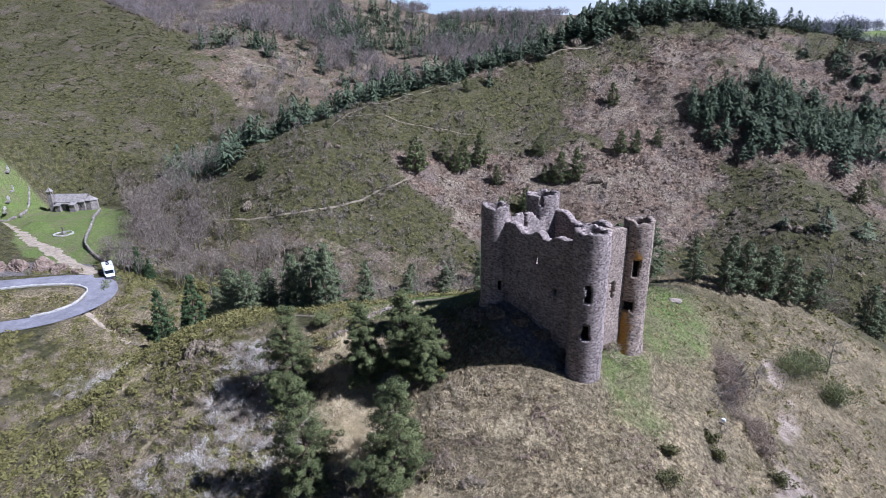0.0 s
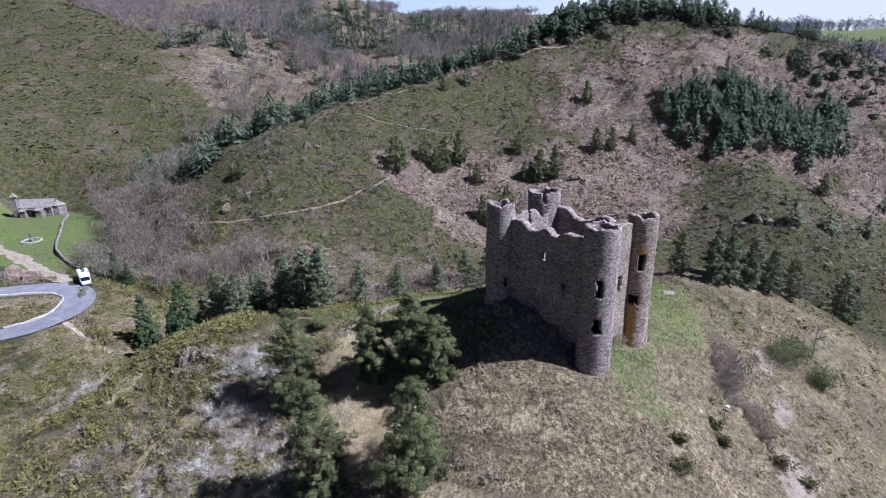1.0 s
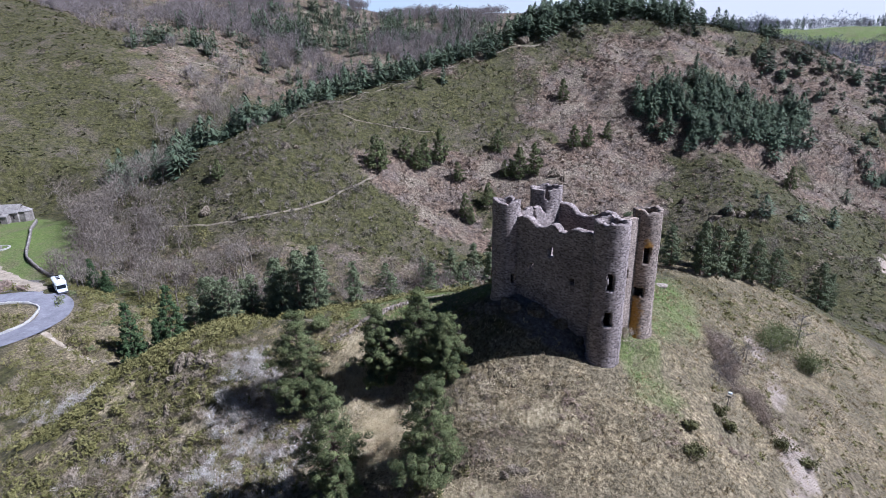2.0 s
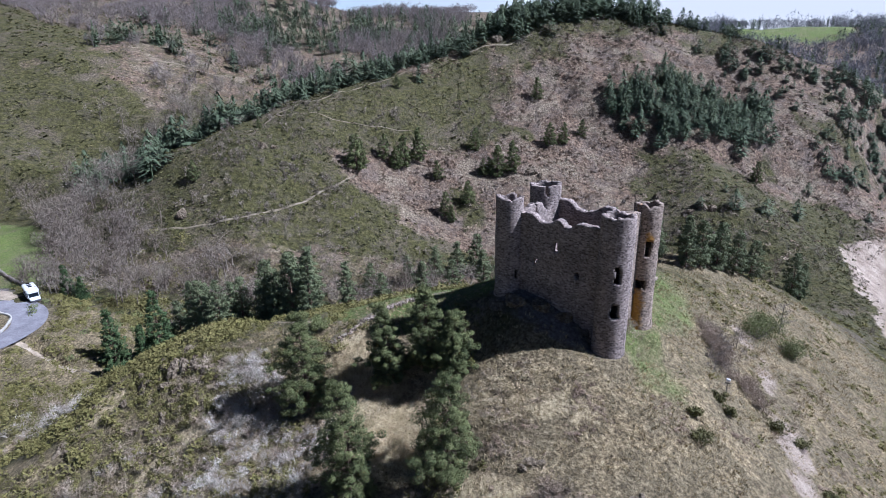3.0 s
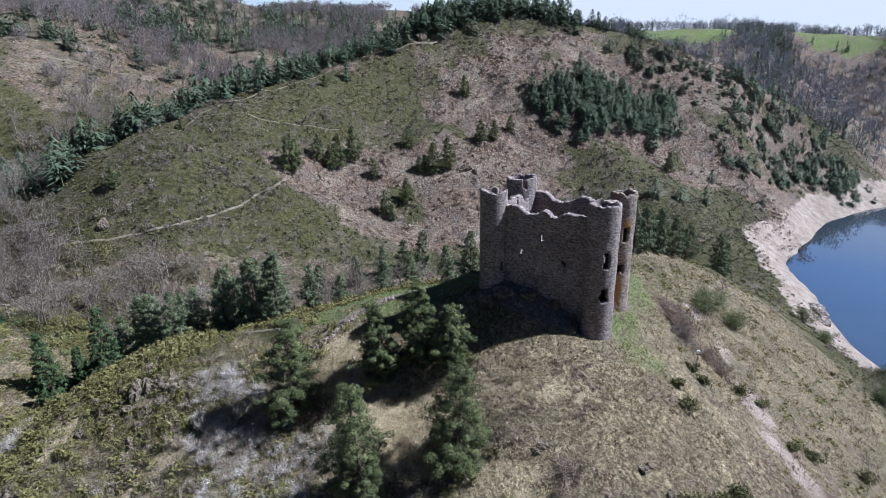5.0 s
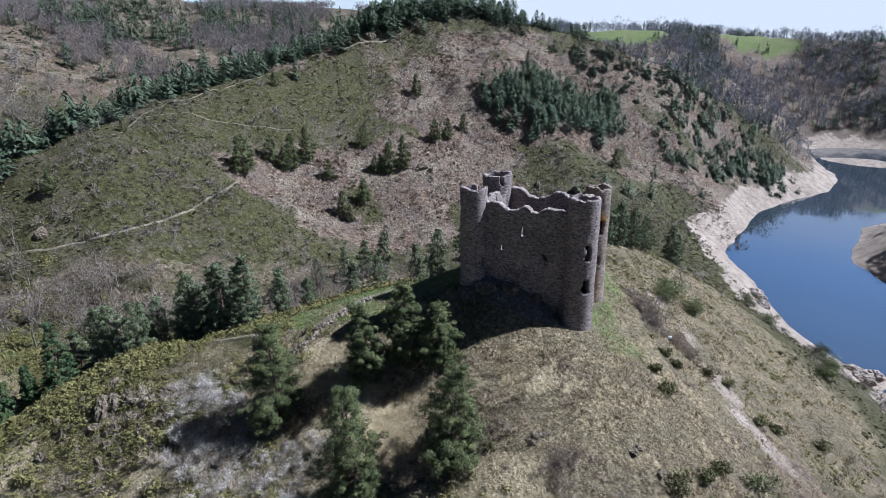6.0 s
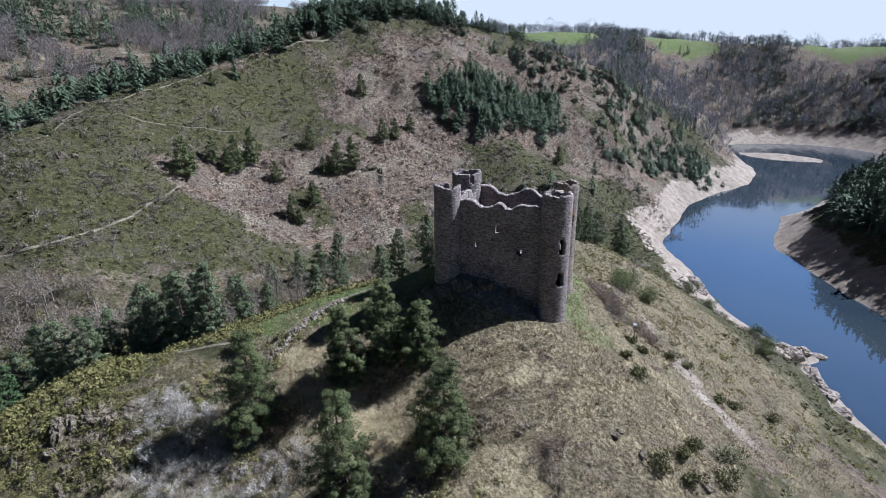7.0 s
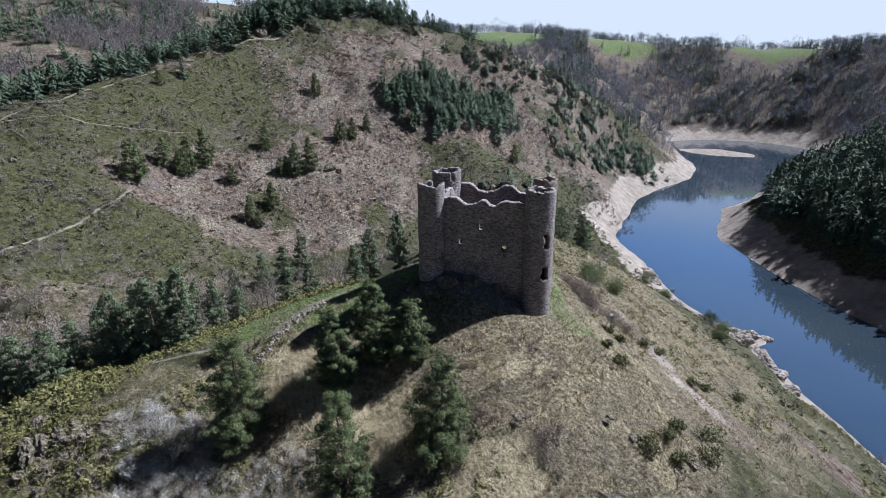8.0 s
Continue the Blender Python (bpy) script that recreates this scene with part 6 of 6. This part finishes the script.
for s in (-1, 1):
    for y, z0, z1, y1 in ((-2.35, 1.25, 1.85, -1.75), (-0.6, 1.5, 2.2, 0.6), (1.4, 1.5, 2.1, 2.4)):
        bm = bmesh.new()
        depth = 0.99 if y < -2 else 1.13
        box(bm, s * depth - 0.02, s * depth + 0.02, y, y1, z0, z1)
        part("side_window", bm, DARK_GLASS, van)
    bm = bmesh.new()
    box(bm, s * 0.72 - 0.16, s * 0.72 + 0.16, -3.74, -3.66, 0.72, 0.92)
    part("headlight", bm, LAMP_GLASS, van)
    bm = bmesh.new()
    box(bm, s * 1.2 - 0.1, s * 1.2 + 0.1, -2.6, -2.5, 1.3, 1.7)
    part("wing_mirror", bm, VAN_GREY, van)
    for y in (-2.75, 1.9):
        bm = bmesh.new()
        disc = bmesh.ops.create_cone(bm, cap_ends=True, segments=20, radius1=0.36, radius2=0.36, depth=0.24)["verts"]
        bmesh.ops.rotate(bm, verts=disc, matrix=Matrix.Rotation(radians(90), 3, "Y"))
        for v in disc:
            v.co += Vector((s * 0.92, y, 0.36))
        wheel = part("wheel", bm, TYRE, van)
        bm = bmesh.new()
        disc = bmesh.ops.create_cone(bm, cap_ends=True, segments=14, radius1=0.2, radius2=0.2, depth=0.27)["verts"]
        bmesh.ops.rotate(bm, verts=disc, matrix=Matrix.Rotation(radians(90), 3, "Y"))
        for v in disc:
            v.co += Vector((s * 0.92, y, 0.36))
        part("rim", bm, METAL, wheel)
bm = bmesh.new()
box(bm, -0.95, 0.95, -3.82, -3.62, 0.3, 0.62)
part("bumper", bm, VAN_GREY, van)
for y in (-0.4, 0.9, 2.2):
    bm = bmesh.new()
    box(bm, -0.35, 0.35, y - 0.3, y + 0.3, 2.83, 2.97)
    part("skylight", bm, VAN_GREY if y == 0.9 else DARK_GLASS, van)

# post with a floodlight below the castle
lamp = new("floodlight_post")
lamp.matrix_world = pose(18.4, 47.8, ground_at(18.4, 47.8), 0, 0, -35)
tagged(lamp, "thin metal post with a pale floodlight on the grassy slope", "lamp post")
bm = bmesh.new()
post = bmesh.ops.create_cone(bm, cap_ends=True, segments=10, radius1=0.05, radius2=0.04, depth=2.6)["verts"]
for v in post:
    v.co.z += 1.0
part("post", bm, METAL, lamp)
bm = bmesh.new()
box(bm, -0.2, 0.2, -0.17, 0.17, 2.25, 2.5, Matrix.Rotation(radians(-12), 4, "X"))
bmesh.ops.bevel(bm, geom=bm.edges[:], offset=0.04, segments=1, affect="EDGES")
part("lamp_head", bm, LAMP_GLASS, lamp, "pale lamp housing")
bm = bmesh.new()
box(bm, -0.24, 0.24, -0.03, 0.03, 2.12, 2.28)
part("bracket", bm, METAL, lamp)

# white marker at the wall's end
marker = new("marker_post")
marker.matrix_world = pose(-104.2, 106.8, ground_at(-104.2, 106.8))
tagged(marker, "small white marker post at the end of the meadow wall", "post")
bm = bmesh.new()
box(bm, -0.14, 0.14, -0.14, 0.14, -0.2, 1.0)
bmesh.ops.bevel(bm, geom=bm.edges[:], offset=0.05, segments=1, affect="EDGES")
part("shaft", bm, LAMP_GLASS, marker)
bm = bmesh.new()
cap = bmesh.ops.create_cone(bm, cap_ends=True, segments=10, radius1=0.22, radius2=0.08, depth=0.25)["verts"]
for v in cap:
    v.co.z += 1.1
part("cap", bm, LAMP_GLASS, marker)


# ---- rocks ----
def crag(rng, wide, tall, detail=3, sharp=0.5):
    """A broken rock with flat faces, ledges and clefts, its foot at the origin."""
    bm = bmesh.new()
    bmesh.ops.create_icosphere(bm, subdivisions=detail, radius=1)
    shift = Vector(rng.uniform(-50, 50, 3))
    planes = []
    for _ in range(26):
        p = Vector(rng.normal(size=3)).normalized()
        planes.append((p, float(rng.uniform(0.52, 0.92))))
    for v in bm.verts:
        n = v.co.normalized()
        r = min([1.15] + [d / n.dot(p) for p, d in planes if n.dot(p) > 0.05])
        cleft = abs(noise.noise(Vector((n.x * 2.4, n.y * 2.4, n.z * 0.7)) + shift))
        r *= 1 - 0.28 * sharp * max(0.0, 1 - cleft * 9)
        r += 0.04 * noise.noise(n * 4 + shift) + 0.05 * noise.noise(n * 11 + shift)
        v.co = Vector((n.x * r * wide / 2, n.y * r * wide / 2 * 0.85, (n.z * r + 0.1) * tall))
    return bm


def rock(x, y, wide, tall, seed, mat, label, sink=0.15):
    rng = np.random.default_rng(seed)
    ob = part("rock", crag(rng, wide * 1.25, tall, 4, 0.9), mat)
    ob.matrix_world = pose(x, y, ground_at(x, y) - tall * sink, 0, 0, float(rng.uniform(0, 360)))
    return tagged(ob, label, "rock")


CRAGS = [(-49.8, 63.5, 2.8, 1.9), (-48.2, 62.0, 2.2, 2.1), (-46.8, 61.4, 2.4, 2.0), (-45.0, 60.6, 2.6, 1.8), (-43.2, 60.2, 2.2, 1.5), (-42.0, 59.0, 2.2, 1.7), (-40.5, 60.5, 2.2, 1.4), (-52.6, 61.2, 2.2, 1.8), (-46.8, 58.6, 2.0, 1.3), (-61.2, 55.2, 2.0, 1.9), (-60.2, 54.2, 1.3, 1.0),
         (-50.8, 58.8, 1.6, 1.2), (-43.6, 57.4, 1.8, 1.2), (-51.2, 64.6, 2.4, 1.4), (-47.4, 64.2, 2.0, 1.2), (-44.2, 62.6, 1.8, 1.2), (-54.0, 63.2, 1.8, 1.3), (-48.8, 59.8, 1.7, 1.3), (-39.0, 59.2, 1.4, 0.9), (-55.5, 60.0, 1.5, 1.1), (-58.0, 50.5, 1.6, 1.0), (-35.0, 41.0, 1.5, 0.8),
         (-42.1, 55.4, 1.8, 1.6), (-45.7, 55.6, 1.7, 1.7), (-48.0, 55.9, 1.7, 1.8), (-44.0, 58.8, 1.6, 2.0), (-41.2, 57.2, 1.4, 1.6), (-47.6, 57.4, 1.4, 1.5), (-38.3, 56.2, 1.2, 1.1), (-45.6, 62.2, 1.3, 1.2), (-50.2, 61.0, 1.4, 1.7)]
for n, (x, y, wide, tall) in enumerate(CRAGS):
    rock(x, y, wide * 1.3, tall * 1.15, 300 + n, ROCK, "jagged grey-brown rock outcrop on the spur", 0.56)
# The first three low rocks stand in for a dark, shaded hollow.
for n, (x, y, wide, tall) in enumerate([(-4.4, 37.0, 1.3, 0.4), (-5.3, 36.7, 1.1, 0.4), (-3.5, 36.8, 0.9, 0.35), (3.6, 33.4, 1.1, 0.35), (4.3, 33.7, 0.8, 0.3), (5.0, 31.2, 1.2, 0.45), (5.9, 31.0, 0.9, 0.4), (9.5, 27.5, 1.5, 0.6), (-0.5, 27.0, 1.8, 0.7), (-1.8, 27.6, 1.3, 0.6)]):
    rock(x, y, wide, tall, 330 + n, ROCK, "dark rock breaking through the dry grass")
for n, (x, y, wide, tall) in enumerate([(70, 163, 5.0, 2.0), (73, 161.5, 4.2, 1.6), (66, 162, 3.4, 1.4), (18.4, 177, 4.6, 2.6), (21, 176, 2.6, 2.2), (-80.5, 134, 3.6, 2.0), (-64.8, 157, 3.0, 1.6), (-62, 158.5, 2.2, 1.2), (12, 239, 5, 3.5), (60, 172, 3, 2)]):
    rock(x, y, wide, tall, 350 + n, ROCK, "weathered grey rock on the hillside")
for n, (x, y, wide, tall) in enumerate([(19.0, 72.7, 2.2, 0.25), (27.5, 82.5, 1.3, 0.6), (29.2, 83.2, 1.6, 0.8), (-4.0, 52.9, 2.8, 1.2), (-1.2, 51.6, 2.4, 1.0), (1.0, 50.2, 2.2, 0.9), (-5.8, 53.3, 2.0, 0.8), (2.9, 48.9, 1.5, 0.6)]):
    rock(x, y, wide, tall, 370 + n, PALE_ROCK if n < 3 else ROCK, "pale flat stone in the grass" if n < 3 else "rock ledge under the castle wall")
for n, (x, y, wide, tall) in enumerate([(94, 76, 6.5, 2.6), (97, 73, 5, 2.0), (91, 72, 5.5, 2.6), (100, 71, 4, 1.2), (86, 64, 6, 2.2), (82, 60, 5, 2.4), (79, 56, 5, 2.0), (107, 117, 6, 2.4), (104, 113, 5, 2.6), (101, 108, 5, 2.0), (76, 51, 4, 1.8)]):
    rock(x, y, wide, tall, 390 + n, PALE_ROCK, "broken pale shore rock above the water")
for n, (x, y, wide, tall) in enumerate([(-106, 99.6, 3.2, 1.4), (-109.5, 99.0, 4.4, 2.4), (-113.5, 98.0, 5.0, 3.0), (-117.5, 96.4, 5.0, 3.2), (-122, 94.2, 5.5, 3.0), (-127, 91.4, 5.5, 3.0), (-115.5, 100.5, 4.0, 2.0)]):
    rock(x, y, wide, tall, 420 + n, BROWN_ROCK, "brown rock cutting beside the road")

# tumbled dry stone wall along the crest path
rubble = new("dry_stone_wall")
tagged(rubble, "tumbled pale dry stone wall along the crest path", "wall")
stone_shapes = []
for n in range(5):
    shape = crag(np.random.default_rng(500 + n), 1.0, 0.55, 1, 0.6)
    data = bpy.data.meshes.new("stone")
    shape.to_mesh(data)
    shape.free()
    data.materials.append(PALE_ROCK)
    stone_shapes.append(data)
stone_rng = np.random.default_rng(9)
line = [(-27.5, 57.5), (-24.3, 59.6), (-22.6, 61.4), (-19.5, 62.9), (-16, 64.0)]
for n in range(170):
    t = stone_rng.uniform(0, len(line) - 1.001)
    i = int(t)
    x = line[i][0] + (line[i + 1][0] - line[i][0]) * (t - i) + stone_rng.normal() * 0.35
    y = line[i][1] + (line[i + 1][1] - line[i][1]) * (t - i) + stone_rng.normal() * 0.35
    stone = new("stone", stone_shapes[n % 5])
    stone.parent = rubble
    size = stone_rng.uniform(0.35, 0.8)
    stone.matrix_local = pose(x, y, ground_at(x, y) + stone_rng.uniform(-0.05, 0.2), 0, 0, stone_rng.uniform(0, 360)) @ Matrix.Diagonal((size, size, size, 1))

# loose stones on the bare shores
xs, ys = strewn(5000, 60, 420, 20, 330, lambda u, v: smooth(lake_distance(u, v), 0.5, 2) * smooth(lake_distance(u, v), 15, 10) * (0.3 + 0.7 * (fractal(u, v, 16, 2, 3.3) > 0.2)))
stone_mesh = [(np.array([v.co for v in d.vertices]), np.array([list(p.vertices) for p in d.polygons])) for d in stone_shapes]
scatter("shore_stones", stone_mesh, xs, ys, dice.uniform(0.3, 1.3, len(xs)), PALE_ROCK, "loose pale stones on the bare shore", "stones", sink=0.05)

# rounded broom bushes on the slope below the castle
for n, (x, y, wide) in enumerate([(17.4, 47.3, 1.3), (17.8, 45.6, 1.5), (24.1, 46.9, 2.0), (26.7, 46.0, 1.6), (11.9, 40.0, 1.7), (12.0, 31.5, 1.8), (5.8, 29.6, 2.6), (28.1, 39.4, 1.6), (15.1, 30.0, 2.6), (36.0, 39.5, 2.2), (12.6, 42.7, 1.4), (25.4, 39.7, 1.2), (9.5, 30.5, 2.0), (8, 28, 2.2), (12.5, 27.5, 2.4)]):
    rng = np.random.default_rng(600 + n)
    centres = rng.normal(size=(14, 3)) * (wide * 0.22, wide * 0.22, wide * 0.10) + (0, 0, wide * 0.28)
    green = n == 8
    bush = new("broom_bush")
    bush.matrix_world = pose(x, y, ground_at(x, y))
    part("foliage", soup("leaves", *spray(centres, wide * 0.26, 60, 0.17, 0.8, rng)), SPRING_LEAVES if green else BUSH_GREEN, bush)
    part("stems", soup("stems", *gather([cone_between((0, 0, -0.2), tuple(c), 0.04, 0.015, 3) for c in centres])), GREY_BARK, bush, "thin brown stems")
    tagged(bush, "fresh green bush on the slope" if green else "rounded dark olive broom bush in dry grass", "bush", "bushes below the castle")
for n, (x, y, wide, tall) in enumerate([(33.5, 67.5, 6.0, 3.4), (36.5, 70.5, 5.4, 3.2), (38.5, 66, 5.0, 2.8), (23, 58, 3.6, 2.2), (21.5, 55, 3.2, 2.0), (24.5, 61, 3.4, 2.2), (84.8, 98.5, 5.0, 4.5), (-29, 63.5, 2.6, 2.4), (84, 77, 4.0, 3.6), (72, 66, 4.5, 2.8), (66, 62, 3.6, 2.4), (80, 88, 4.0, 3.0)]):
    rng = np.random.default_rng(640 + n)
    centres = rng.normal(size=(26, 3)) * (wide * 0.2, wide * 0.2, tall * 0.14) + (0, 0, tall * 0.5)
    grey = 3 <= n <= 5
    bush = new("bush")
    bush.matrix_world = pose(x, y, ground_at(x, y))
    if grey:
        shape = gather([(co * rng.uniform(1.2, 2.0) + (rng.normal() * 1.2, rng.normal() * 1.2, -0.3), face) for co, face in (TWIGS_FINE[k % 5] for k in range(9))])
    else:
        shape = spray(centres, wide * 0.22, 150, 0.14, 0.9, rng)
    part("foliage", soup("leaves", *shape), BUSH_TWIGS if grey else (NEEDLES if n in (6, 8) else SPRING_LEAVES), bush)
    part("stems", soup("stems", *gather([cone_between((0, 0, -0.2), tuple(c), 0.05, 0.015, 3) for c in centres])), GREY_BARK, bush, "thin grey stems")
    tagged(bush, "grey leafless bush on the slope" if grey else "large soft green bush on the slope above the lake", "bush")

# a lone leafless tree above the lake
bare = new("bare_tree")
bare.matrix_world = pose(39.9, 72.2, ground_at(39.9, 72.2), 0, 0, 40) @ Matrix.Diagonal((5.3,) * 3 + (1,))
tree_rng = np.random.default_rng(77)
limbs = [((0.0, 0.0, 0.18 + 0.07 * k), tuple(np.array([math.cos(2.4 * k), math.sin(2.4 * k), 0.55]) * (0.42 - 0.025 * k) + (0, 0, 0.2 + 0.07 * k))) for k in range(11)]
part("trunk", soup("trunk", *gather([cone_between((0, 0, -0.1), (0.02, 0.0, 1.05), 0.022, 0.004, 6)] + [cone_between(a, q, 0.009, 0.003, 4) for a, q in limbs])), GREY_BARK, bare)
tips = np.array([np.array(a) + (np.array(q) - np.array(a)) * f for a, q in limbs for f in tree_rng.uniform(0.3, 1.0, 14)])
part("twigs", soup("twigs", *gather([cone_between(tuple(t), tuple(t + tree_rng.normal(size=3) * 0.07 + (0, 0, 0.06)), 0.003, 0.001, 3) for t in tips])), GREY_BARK, bare)
tagged(bare, "small grey leafless tree on the slope above the lake", "tree")
